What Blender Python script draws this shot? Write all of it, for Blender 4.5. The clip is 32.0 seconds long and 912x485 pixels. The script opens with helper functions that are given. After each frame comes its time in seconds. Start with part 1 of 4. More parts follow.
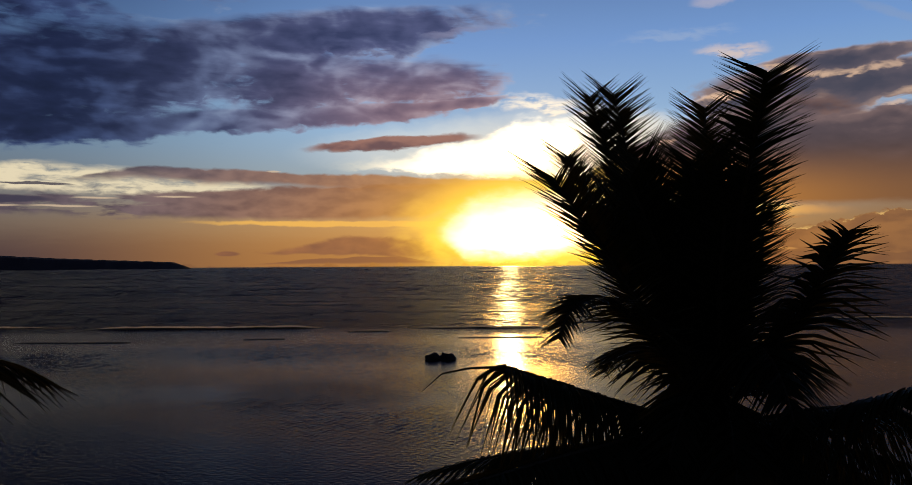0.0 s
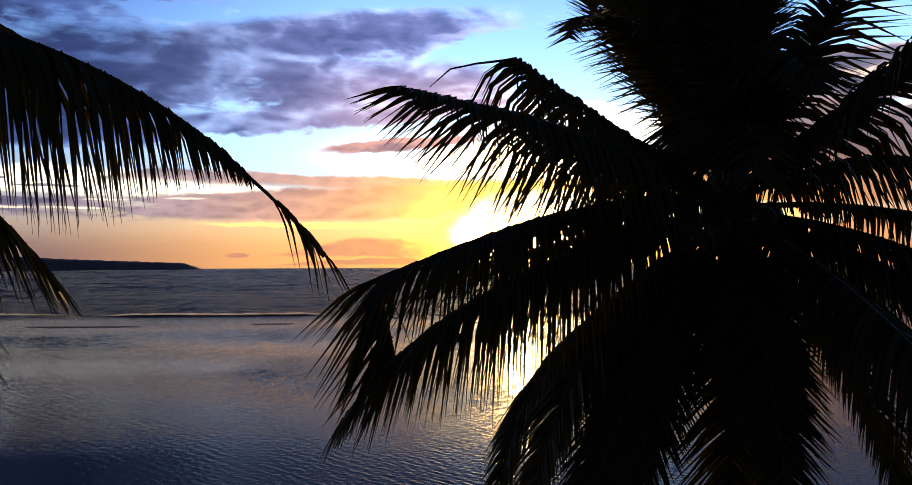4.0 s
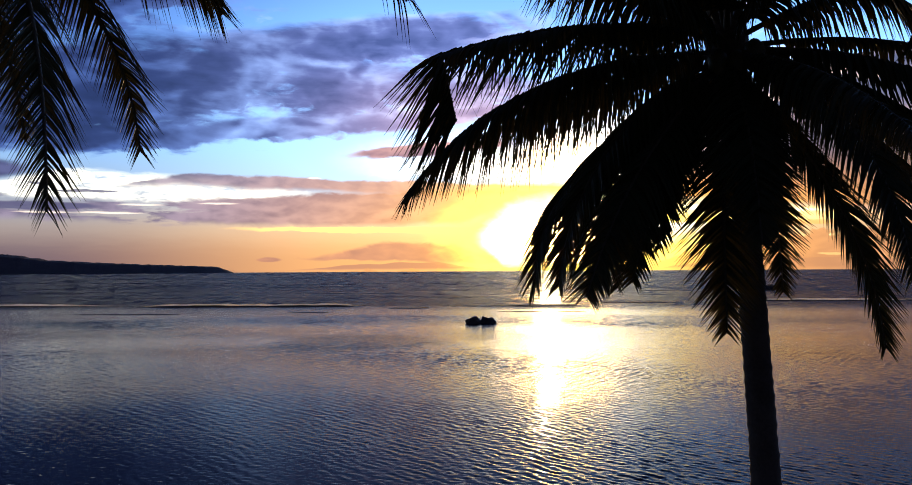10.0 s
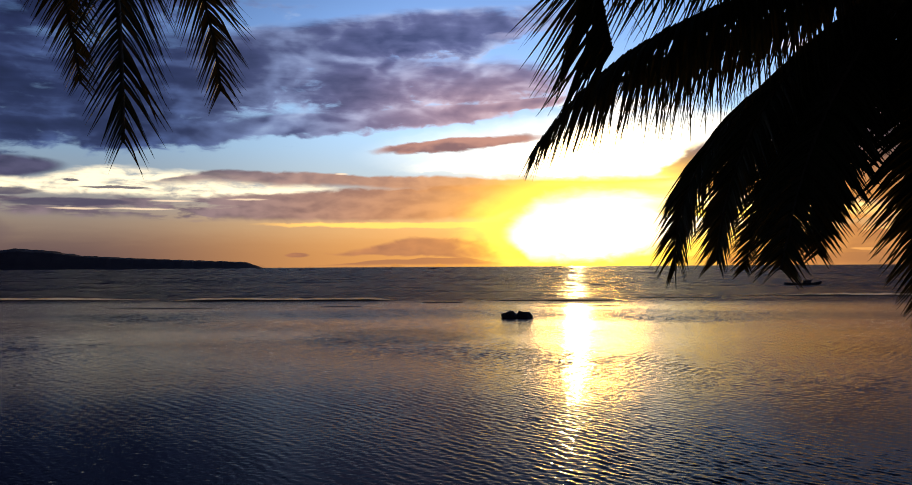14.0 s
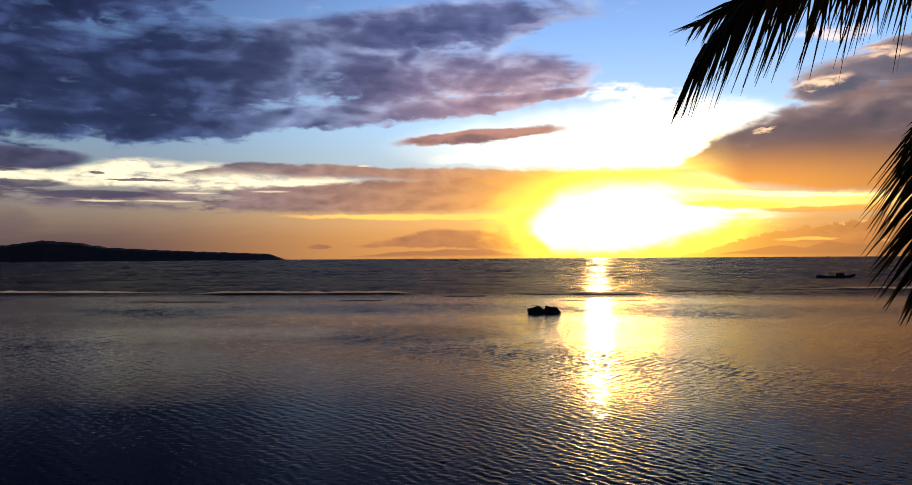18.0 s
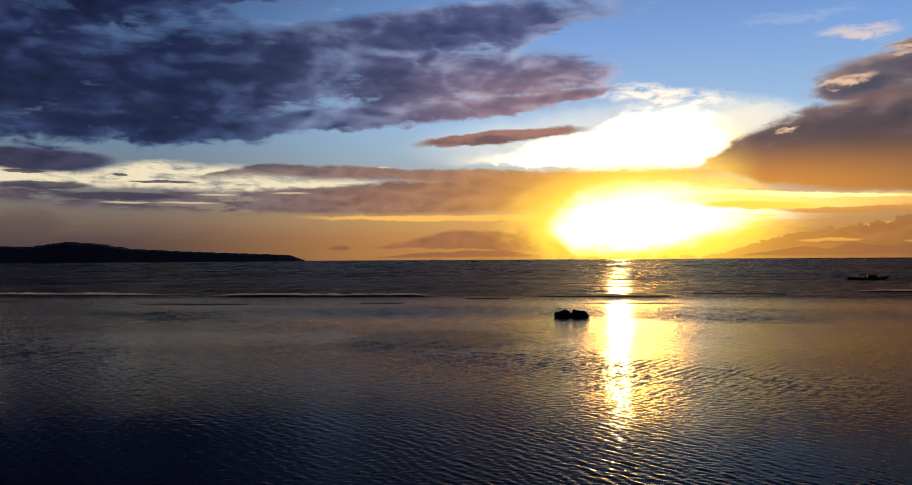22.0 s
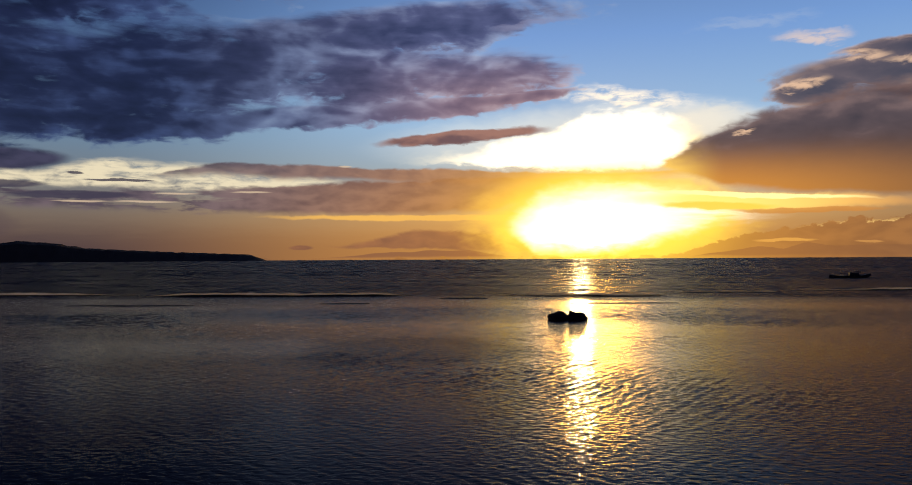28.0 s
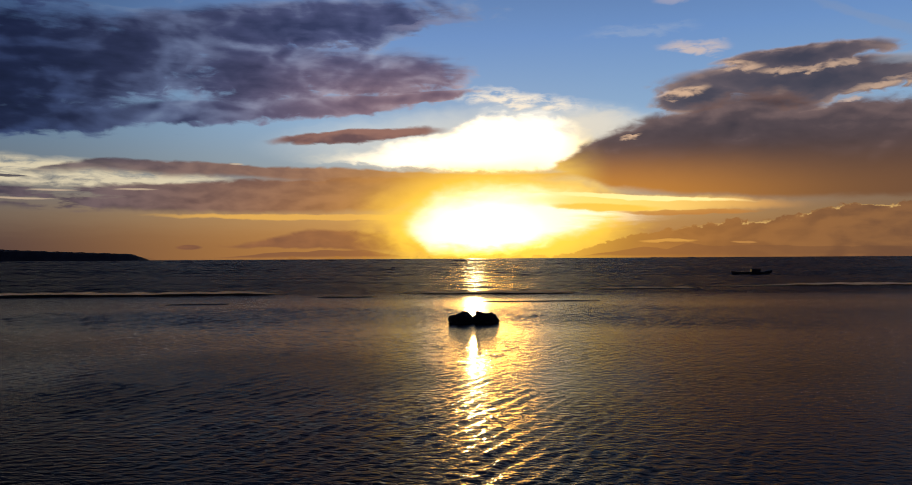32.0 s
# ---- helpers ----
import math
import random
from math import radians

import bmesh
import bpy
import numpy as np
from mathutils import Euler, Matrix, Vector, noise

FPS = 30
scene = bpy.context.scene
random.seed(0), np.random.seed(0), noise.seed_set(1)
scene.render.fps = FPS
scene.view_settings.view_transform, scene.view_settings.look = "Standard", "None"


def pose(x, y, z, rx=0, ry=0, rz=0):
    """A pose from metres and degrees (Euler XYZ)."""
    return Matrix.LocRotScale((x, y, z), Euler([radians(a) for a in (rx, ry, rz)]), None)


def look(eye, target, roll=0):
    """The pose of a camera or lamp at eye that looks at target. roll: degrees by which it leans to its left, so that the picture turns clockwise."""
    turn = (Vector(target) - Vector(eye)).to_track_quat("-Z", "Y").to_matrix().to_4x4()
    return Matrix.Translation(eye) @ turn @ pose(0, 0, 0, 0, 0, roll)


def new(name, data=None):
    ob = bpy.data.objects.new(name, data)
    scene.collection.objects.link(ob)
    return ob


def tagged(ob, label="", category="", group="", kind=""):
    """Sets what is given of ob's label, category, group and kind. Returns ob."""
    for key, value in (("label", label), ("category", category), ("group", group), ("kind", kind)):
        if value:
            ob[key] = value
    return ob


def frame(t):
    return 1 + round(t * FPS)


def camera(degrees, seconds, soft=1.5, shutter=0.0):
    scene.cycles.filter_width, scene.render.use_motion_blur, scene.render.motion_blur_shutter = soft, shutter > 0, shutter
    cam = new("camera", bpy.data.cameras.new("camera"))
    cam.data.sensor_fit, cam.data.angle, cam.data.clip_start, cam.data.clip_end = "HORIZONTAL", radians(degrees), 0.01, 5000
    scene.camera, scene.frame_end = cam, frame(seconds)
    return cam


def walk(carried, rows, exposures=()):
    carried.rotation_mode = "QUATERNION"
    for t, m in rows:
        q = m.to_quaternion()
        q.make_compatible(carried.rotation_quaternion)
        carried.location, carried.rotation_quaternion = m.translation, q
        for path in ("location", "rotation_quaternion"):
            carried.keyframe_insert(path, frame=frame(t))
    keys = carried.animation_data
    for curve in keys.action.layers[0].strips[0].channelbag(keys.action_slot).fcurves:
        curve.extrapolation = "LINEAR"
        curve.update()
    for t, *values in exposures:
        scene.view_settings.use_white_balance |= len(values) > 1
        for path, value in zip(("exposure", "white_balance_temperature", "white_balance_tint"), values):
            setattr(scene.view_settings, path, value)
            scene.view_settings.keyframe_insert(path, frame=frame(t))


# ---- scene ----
cam = camera(60.0, 32.0, soft=0.9)
PATH = [
    (0.0, pose(0.010, -0.001, 10.400, 91.59, 0.33, -0.01)),
    (0.5, pose(0.020, -0.053, 10.126, 91.62, 0.33, 0.06)),
    (1.0, pose(0.050, 0.017, 9.864, 91.59, 0.33, -0.41)),
    (1.5, pose(0.069, 0.035, 9.569, 91.67, 0.33, -0.09)),
    (2.0, pose(0.091, 0.026, 9.259, 91.66, 0.33, -0.03)),
    (2.5, pose(0.128, 0.013, 8.952, 91.69, 0.33, 0.13)),
    (3.0, pose(0.139, 0.032, 8.643, 91.66, 0.33, 0.27)),
    (3.5, pose(0.085, 0.119, 8.329, 91.71, 0.33, 0.47)),
    (4.0, pose(-0.001, 0.205, 8.037, 91.70, 0.33, 0.65)),
    (4.5, pose(-0.083, 0.220, 7.798, 91.72, 0.33, 0.80)),
    (6.5, pose(0.018, -0.284, 7.138, 91.92, 0.33, 2.02)),
    (7.0, pose(-0.074, -0.349, 6.873, 91.94, 0.33, 2.17)),
    (7.5, pose(-0.070, -0.404, 6.575, 91.94, 0.33, 2.37)),
    (8.0, pose(0.028, -0.463, 6.269, 91.98, 0.33, 2.45)),
    (8.5, pose(0.223, -0.603, 6.130, 91.99, 0.33, 2.19)),
    (9.0, pose(0.227, -0.713, 6.079, 91.99, 0.33, 2.34)),
    (9.5, pose(0.131, -1.015, 6.009, 92.05, 0.33, 2.57)),
    (10.0, pose(-0.141, -1.395, 5.955, 92.02, 0.33, 2.81)),
    (10.5, pose(-0.533, -1.622, 5.870, 92.02, 0.33, 3.42)),
    (11.0, pose(-0.564, -1.761, 5.816, 92.03, 0.33, 3.57)),
    (11.5, pose(-0.652, -1.574, 5.814, 92.02, 0.33, 3.76)),
    (12.0, pose(-0.974, -1.345, 5.804, 91.98, 0.33, 4.01)),
    (12.5, pose(-1.323, -1.128, 5.784, 91.92, 0.33, 4.14)),
    (13.0, pose(-1.372, -0.913, 5.696, 91.89, 0.33, 4.33)),
    (13.5, pose(-1.177, -0.541, 5.707, 91.81, 0.33, 4.52)),
    (14.0, pose(-1.163, -0.015, 5.745, 91.69, 0.33, 4.76)),
    (14.5, pose(-1.296, 0.275, 5.752, 91.64, 0.33, 4.95)),
    (16.5, pose(-1.177, 2.559, 5.837, 91.23, 0.33, 5.75)),
    (17.0, pose(-1.309, 2.775, 5.871, 91.18, 0.33, 5.88)),
    (17.5, pose(-1.557, 2.960, 5.906, 91.13, 0.33, 6.10)),
    (18.0, pose(-1.704, 3.297, 5.899, 91.10, 0.33, 6.33)),
    (18.5, pose(-1.581, 3.779, 5.873, 91.10, 0.33, 6.53)),
    (19.0, pose(-1.342, 4.319, 5.881, 91.06, 0.33, 6.77)),
    (19.5, pose(-1.295, 4.770, 5.985, 91.06, 0.33, 6.87)),
    (20.0, pose(-1.243, 5.147, 5.977, 91.07, 0.33, 7.08)),
    (20.5, pose(-1.490, 5.487, 5.952, 91.12, 0.33, 7.23)),
    (21.0, pose(-1.832, 5.823, 5.985, 91.14, 0.33, 7.41)),
    (21.5, pose(-2.104, 6.161, 5.985, 91.16, 0.33, 7.67)),
    (22.0, pose(-2.454, 6.511, 5.938, 91.19, 0.33, 7.75)),
    (22.5, pose(-2.762, 6.895, 5.933, 91.24, 0.33, 7.06)),
    (23.0, pose(-3.164, 7.314, 5.932, 91.26, 0.33, 7.26)),
    (23.5, pose(-3.656, 7.777, 5.926, 91.28, 0.33, 7.44)),
    (24.0, pose(-4.186, 8.301, 5.918, 91.28, 0.33, 7.68)),
    (24.5, pose(-4.392, 8.892, 5.917, 91.28, 0.33, 7.94)),
    (25.0, pose(-4.518, 9.570, 5.957, 91.29, 0.33, 8.19)),
    (25.5, pose(-4.655, 10.336, 5.965, 91.28, 0.33, 8.32)),
    (27.5, pose(-5.139, 15.821, 5.430, 91.22, 0.33, 9.06)),
    (28.0, pose(-5.284, 17.583, 5.383, 91.16, 0.33, 5.03)),
    (28.5, pose(-5.192, 19.361, 5.310, 91.10, 0.33, 2.80)),
    (29.0, pose(-5.152, 21.164, 5.238, 91.11, 0.33, 2.42)),
    (29.5, pose(-5.243, 23.002, 5.142, 91.10, 0.33, 1.41)),
    (30.0, pose(-5.297, 24.882, 5.046, 91.11, 0.33, 1.62)),
    (30.5, pose(-5.445, 26.830, 4.886, 91.10, 0.33, 1.86)),
    (31.0, pose(-5.640, 28.878, 4.708, 91.10, 0.33, 1.98)),
    (31.5, pose(-5.476, 31.003, 4.554, 91.07, 0.33, -1.52)),
    (32.0, pose(-5.253, 33.171, 4.429, 91.11, 0.33, -2.55)),
]
EXPOSURES = [(0.0, 0.12, 7400, 10), (1.6, 0.22, 7250, 10), (2.6, 0.9, 6950, 10), (3.4, 1.48, 6850, 10), (4.5, 1.76, 6850, 10), (7.0, 1.9, 6500, 10), (8.5, 1.85, 5950, 10), (9.6, 1.75, 5950, 10), (10.4, 1.3, 6300, 10),
             (11.5, 1.05, 7300, 10), (13.0, 0.97, 7450, 10), (16.5, 0.95, 7550, 10), (18.2, 0.86, 7550, 10), (19.2, 0.46, 7500, 10), (24.0, 0.30, 7300, 10), (28.0, 0.22, 7300, 10), (30.0, 0.06, 7300, 10), (32.0, -0.02, 7300, 10)]
walk(cam, PATH, EXPOSURES)

# ---- light ----
SUN_AZ, SUN_EL = 3.9, 2.2          # degrees from +y towards +x, and above the horizon


def lin(r, g, b):
    """Linear colour from 8-bit display values."""
    return tuple(((c / 255 + 0.055) / 1.055) ** 2.4 if c > 10 else c / 255 / 12.92 for c in (r, g, b))


class Net:
    """Small helper to write node trees as arithmetic."""

    def __init__(self, tree):
        self.tree = tree
        tree.nodes.clear()

    def node(self, kind):
        return self.tree.nodes.new(kind)

    def put(self, socket, value):
        if isinstance(value, bpy.types.NodeSocket):
            self.tree.links.new(value, socket)
        elif isinstance(value, tuple) and len(value) == 3 and socket.type == "RGBA":
            socket.default_value = (*value, 1)
        else:
            socket.default_value = value

    def math(self, op, a, b=0.0, c=0.0, clamp=False):
        n = self.node("ShaderNodeMath")
        n.operation, n.use_clamp = op, clamp
        for i, v in enumerate((a, b, c)):
            self.put(n.inputs[i], v)
        return n.outputs[0]

    def add(self, a, b): return self.math("ADD", a, b)
    def sub(self, a, b): return self.math("SUBTRACT", a, b)
    def mul(self, a, b): return self.math("MULTIPLY", a, b)
    def mad(self, a, b, c): return self.math("MULTIPLY_ADD", a, b, c)

    def step(self, x, lo, hi):
        """Smooth step of x from 0 at lo to 1 at hi."""
        n = self.node("ShaderNodeMapRange")
        n.interpolation_type = "SMOOTHSTEP"
        self.put(n.inputs[0], x), self.put(n.inputs[1], lo), self.put(n.inputs[2], hi)
        return n.outputs[0]

    def mix(self, f, a, b, blend="MIX"):
        n = self.node("ShaderNodeMix")
        n.data_type, n.blend_type = "RGBA", blend
        self.put(n.inputs[0], f), self.put(n.inputs[6], a), self.put(n.inputs[7], b)
        return n.outputs[2]

    def xyz(self, x, y, z=0.0):
        n = self.node("ShaderNodeCombineXYZ")
        self.put(n.inputs[0], x), self.put(n.inputs[1], y), self.put(n.inputs[2], z)
        return n.outputs[0]

    def noise(self, vec, scale, detail=4.0, rough=0.55, warp=0.0):
        n = self.node("ShaderNodeTexNoise")
        self.put(n.inputs["Vector"], vec)
        n.inputs["Scale"].default_value, n.inputs["Detail"].default_value = scale, detail
        n.inputs["Roughness"].default_value, n.inputs["Distortion"].default_value = rough, warp
        return n.outputs[0]

    def ramp(self, f, stops):
        n = self.node("ShaderNodeValToRGB")
        self.put(n.inputs[0], f)
        e = n.color_ramp.elements
        while len(e) < len(stops):
            e.new(0.5)
        for el, (p, c) in zip(e, stops):
            el.position = p
            el.color = (*c, 1) if isinstance(c, tuple) else (c, c, c, 1)
        return n.outputs[0]


world = bpy.data.worlds.new("dusk_sky")
scene.world = world
world.use_nodes = True
w = Net(world.node_tree)
way = w.node("ShaderNodeTexCoord").outputs["Generated"]
sep = w.node("ShaderNodeSeparateXYZ")
w.put(sep.inputs[0], way)
DEG = 180 / math.pi
az = w.mul(w.math("ARCTAN2", sep.outputs[0], sep.outputs[1]), DEG)
el = w.mul(w.math("ARCSINE", sep.outputs[2]), DEG)
big = w.sub(w.noise(w.xyz(w.mul(az, 0.13), w.mul(el, 0.34), 3.1), 1.0, 3.0, 0.5, 0.5), 0.5)


def puffs(shift_az, shift_el):
    """Rounded cloud grain, coarse and fine."""
    a, e = w.add(az, shift_az), w.add(el, shift_el)
    coarse = w.sub(w.noise(w.xyz(w.mul(a, 0.24), w.mul(e, 0.50), 7.7), 1.0, 2.5, 0.5, 0.6), 0.5)
    return coarse, w.sub(w.noise(w.xyz(w.mul(a, 0.75), w.mul(e, 1.7), 1.9), 1.0, 5.0, 0.55, 0.5), 0.5)


mid, fine = puffs(0.0, 0.0)
mid_low, fine_low = puffs(0.5, -0.45)                            # the same grain a little nearer the low sun, for relief
streak = w.sub(w.noise(w.xyz(w.mul(az, 0.30), w.mul(el, 2.2), 5.3), 1.0, 5.0, 0.6, 0.4), 0.5)
relief = w.mad(w.sub(mid, mid_low), 2.4, w.mul(w.sub(fine, fine_low), 0.55))
wob = w.mad(big, 1.6, w.mad(mid, 2.4, w.mul(fine, 1.7)))      # ragged edges, in degrees


def edge(points):
    """Height in degrees of a cloud's edge over the azimuth, from a few corners."""
    return w.mul(w.ramp(w.mad(az, 1 / 80, 0.5), [((a + 40) / 80, e / 20) for a, e in points]), 20.0)


def bank(top, bottom, soft_top, soft_bottom, rag):
    """A cloud between two edges."""
    y = w.mad(wob, rag, el)
    up = w.step(w.sub(edge(top), y), 0.0, soft_top)
    return w.mul(up, w.step(w.sub(y, edge(bottom)), 0.0, soft_bottom))


def lens(a0, e0, half, thick, slant, rag):
    """How deep a direction lies in a lens-shaped cloud: 1 in its middle, 0 at its rim."""
    x = w.mul(w.mad(big, 5.0 * rag, w.sub(az, a0)), 1 / half)
    y = w.mul(w.sub(w.mad(wob, rag, el), w.mad(w.sub(az, a0), slant, e0)), 1 / thick)
    return w.sub(1.0, w.add(w.mul(x, x), w.mul(y, y)))


def wisp(a0, e0, half, thick, slant, rag, soft=0.7):
    return w.step(lens(a0, e0, half, thick, slant, rag), 0.0, soft)


def shred(a0, e0, half, thick, slant, soft=1.0):
    """A thin torn wisp."""
    return w.mul(wisp(a0, e0, half, thick, slant, 0.55, soft), w.step(w.mad(streak, 1.2, w.mul(fine, 1.3)), -0.30, 0.22))


# distance from the sun, wider across than up
dx, dy = w.sub(az, 5.2), w.sub(el, SUN_EL)
r2 = w.add(w.mul(dx, dx), w.mul(w.mul(dy, dy), 2.2))
near_sun = w.math("EXPONENT", w.mul(r2, -1 / 14.0))
mid_sun = w.math("EXPONENT", w.mul(r2, -1 / 48.0))
wide_sun = w.math("EXPONENT", w.mul(r2, -1 / 330.0))
# how far the view turns from the sun's side
front = w.step(w.math("ABSOLUTE", az), 110.0, 28.0)

sky = w.node("ShaderNodeTexSky")
sky.sky_type, sky.sun_disc = "NISHITA", False
sky.sun_elevation, sky.sun_rotation = radians(SUN_EL), radians(SUN_AZ)
sky.air_density, sky.dust_density, sky.ozone_density = 1.0, 1.2, 1.5
physical = w.mix(1.0, sky.outputs[0], (0.03, 0.03, 0.03), "MULTIPLY")

clear = w.ramp(w.mul(el, 1 / 60), [(0.0, lin(172, 122, 74)), (0.05, lin(176, 146, 108)), (0.105, lin(150, 172, 190)), (0.16, lin(142, 184, 228)),
                                  (0.26, lin(108, 154, 220)), (0.42, lin(50, 80, 134)), (0.6, lin(16, 26, 48)), (1.0, lin(10, 16, 32))])
clear = w.mix(w.mul(w.step(az, -4.0, -32.0), 0.78), clear, w.ramp(w.mul(el, 1 / 60), [(0.0, lin(58, 50, 60)), (0.09, lin(92, 100, 114)), (0.14, lin(78, 110, 144)), (0.3, lin(26, 50, 96)), (0.5, lin(12, 22, 44)), (1.0, lin(8, 14, 28))]))
clear = w.mix(w.mul(w.mul(w.step(az, 13.0, 32.0), w.step(el, 9.0, 4.0)), 0.7), clear, lin(112, 88, 76))
clear = w.mix(0.12, clear, physical)


def lit(dark, light, glow, amount):
    """Cloud colour: grain between dark and light, warmed towards the sun."""
    base = w.mix(shade, dark, light)
    return w.mix(w.math("MULTIPLY", amount, 1.0, clamp=True), base, glow)


def lay(under, mask, colour, cover=1.0):
    return w.mix(w.math("MULTIPLY", mask, cover, clamp=True), under, colour)


shade = w.step(w.add(relief, w.mad(big, 0.9, w.mad(fine, 0.3, 0.5))), 0.0, 1.0)
GOLD, WHITE = (1.05, 0.62, 0.10), (1.9, 1.75, 1.45)
col = clear
# pale sunlit veil round the gap over the sun, and the gap itself
col = lay(col, wisp(3.0, 8.6, 16.0, 2.6, 0.05, 0.4, 1.0), lin(226, 232, 232), 0.55)
col = lay(col, wisp(12.5, 9.3, 4.5, 1.2, 0.02, 0.5, 1.0), lin(250, 238, 214), 0.5)
col = lay(col, shred(7.2, 11.1, 5.6, 1.0, -0.12), lin(252, 244, 232), 0.95)
gx, gy = w.mul(w.sub(az, 4.6), 1 / 2.6), w.mul(w.sub(el, 7.8), 1 / 1.6)
core = w.math("EXPONENT", w.mul(w.add(w.mul(gx, gx), w.mul(gy, gy)), -1.0))
gap_top = [(-40, 6.0), (-11, 6.9), (-7, 7.6), (-3, 8.2), (0, 8.9), (2.5, 9.7), (4.5, 10.5), (9, 10.5), (10.5, 9.9), (12.5, 9.0), (14.5, 8.2), (16, 7.0)]
gap_bottom = [(-40, 6.6), (-11, 6.9), (-6, 6.7), (-3, 6.4), (0, 6.1), (9, 6.1), (10.3, 6.6), (11.5, 7.5), (13.5, 8.3), (16, 8.6)]
gap = bank(gap_top, gap_bottom, 1.3, 0.5, 0.62)
gap_col = w.mix(w.step(az, 0.5, -8.0), w.mix(w.step(az, 9.5, 12.5), WHITE, (1.15, 0.98, 0.60)), lin(244, 238, 218))
col = lay(col, gap, w.mix(core, gap_col, (6.5, 4.5, 2.1)), 1.0)
# golden glow low round the sun
col = lay(col, w.mul(mid_sun, 1.15), GOLD, 1.0)
col = lay(col, w.mul(wide_sun, w.step(el, 6.5, 2.0)), lin(232, 164, 78), 0.34)

# pale wisps low on the side away from the sun
pale = bank([(-40, 6.4), (-33, 6.0), (-29, 6.9), (-24, 6.8), (-20, 6.6), (-15, 6.0), (-12, 5.4)], [(-40, 4.6), (-30, 4.6), (-20, 4.6), (-12, 5.2)], 0.5, 0.6, 0.3)
col = lay(col, w.mul(pale, w.step(w.mad(streak, 1.1, w.mul(fine, 0.8)), -0.34, 0.10)), lin(222, 214, 190), 0.9)
# long low band, in two sheets
upper = bank([(-28, 5.2), (-25, 6.2), (-21.5, 6.85), (-15, 6.85), (-11, 6.55), (-7, 6.6), (0, 6.25), (6, 6.1), (11, 6.2), (14, 5.6)],
             [(-28, 5.3), (-22, 5.7), (-14, 5.4), (-4, 5.0), (4, 5.4), (14, 5.6)], 0.22, 0.6, 0.20)
lower = bank([(-40, 4.9), (-36, 5.1), (-33, 4.6), (-29, 4.9), (-24, 5.0), (-20, 5.3), (-12, 5.6), (-4, 5.9), (3, 5.9), (8, 5.7), (14, 4.9)],
             [(-40, 3.9), (-36, 3.4), (-30, 3.2), (-18, 2.95), (-8, 3.0), (-2, 3.2), (2, 4.8), (8, 5.3), (14, 5.0)], 0.30, 0.55, 0.25)
band_col = lit(lin(98, 76, 80), lin(144, 110, 94), lin(228, 148, 46), w.add(w.mul(wide_sun, 0.42), w.mul(mid_sun, 0.8)))
band_col = w.mix(w.mul(w.step(az, -4.0, -27.0), 0.85), band_col, w.mix(shade, lin(60, 58, 78), lin(96, 90, 108)))
band_col = w.mix(w.math("MULTIPLY", mid_sun, 0.9, clamp=True), band_col, (1.0, 0.66, 0.10))
torn = w.step(w.mad(streak, 2.6, w.mad(fine, 1.0, w.step(az, -24.0, -14.0))), -0.25, 0.2)          # the far end breaks up
col = lay(col, w.mul(lower, torn), band_col, 0.93)
col = lay(col, upper, band_col, 0.9)
for a0, e0, half, thick in ((-35.5, 4.9, 3.4, 0.32), (-31.0, 4.3, 4.4, 0.30), (-28.0, 5.35, 2.6, 0.10), (-30.8, 5.75, 0.6, 0.10), (-36.5, 5.75, 1.4, 0.14)):
    col = lay(col, wisp(a0, e0, half, thick, 0.01, 0.12, 0.6), lin(60, 58, 78), 0.9)
for a0, e0, half in ((-26.5, 3.95, 2.6), (-19.5, 4.75, 1.6), (-30.5, 3.9, 2.0), (-24.5, 4.55, 1.8), (-13.0, 6.62, 0.6)):
    col = lay(col, wisp(a0, e0, half, 0.09, 0.01, 0.06, 1.0), lin(206, 186, 164), 0.7)
# haze along the horizon
haze_col = w.mix(w.step(az, -6.0, -33.0), lin(170, 120, 70), lin(64, 54, 64))
haze_col = w.mix(w.step(az, 12.0, 30.0), haze_col, lin(116, 84, 60))
col = lay(col, w.step(w.mad(streak, 0.9, el), 3.2, 0.6), haze_col, w.sub(0.75, w.mul(mid_sun, 0.7)))
col = lay(col, wisp(-6.0, 2.95, 14.0, 0.26, 0.0, 0.16), lin(246, 190, 92), 0.65)
col = lay(col, wisp(-36.5, 2.2, 3.0, 1.3, 0.0, 0.5, 1.0), lin(78, 66, 76), 0.5)
# a long low cloud with a flat foot beside the sun
low_top = [(-40, 0.3), (-16, 0.6), (-14, 0.95), (-12, 1.25), (-10, 1.75), (-8, 2.2), (-5, 2.15), (-3, 1.9), (0, 1.3), (3, 0.6), (40, 0.3)]
low = bank(low_top, [(-40, 0.75), (-14, 0.72), (-11, 0.62), (-4, 0.4), (3, 0.3), (40, 0.3)], 0.34, 0.22, 0.22)
low = w.math("MAXIMUM", low, wisp(-16.2, 0.75, 1.0, 0.18, 0.0, 0.12))
col = lay(col, low, w.mix(w.math("MULTIPLY", mid_sun, 1.3, clamp=True), w.mix(shade, lin(120, 82, 68), lin(150, 102, 74)), lin(240, 160, 44)), 0.85)
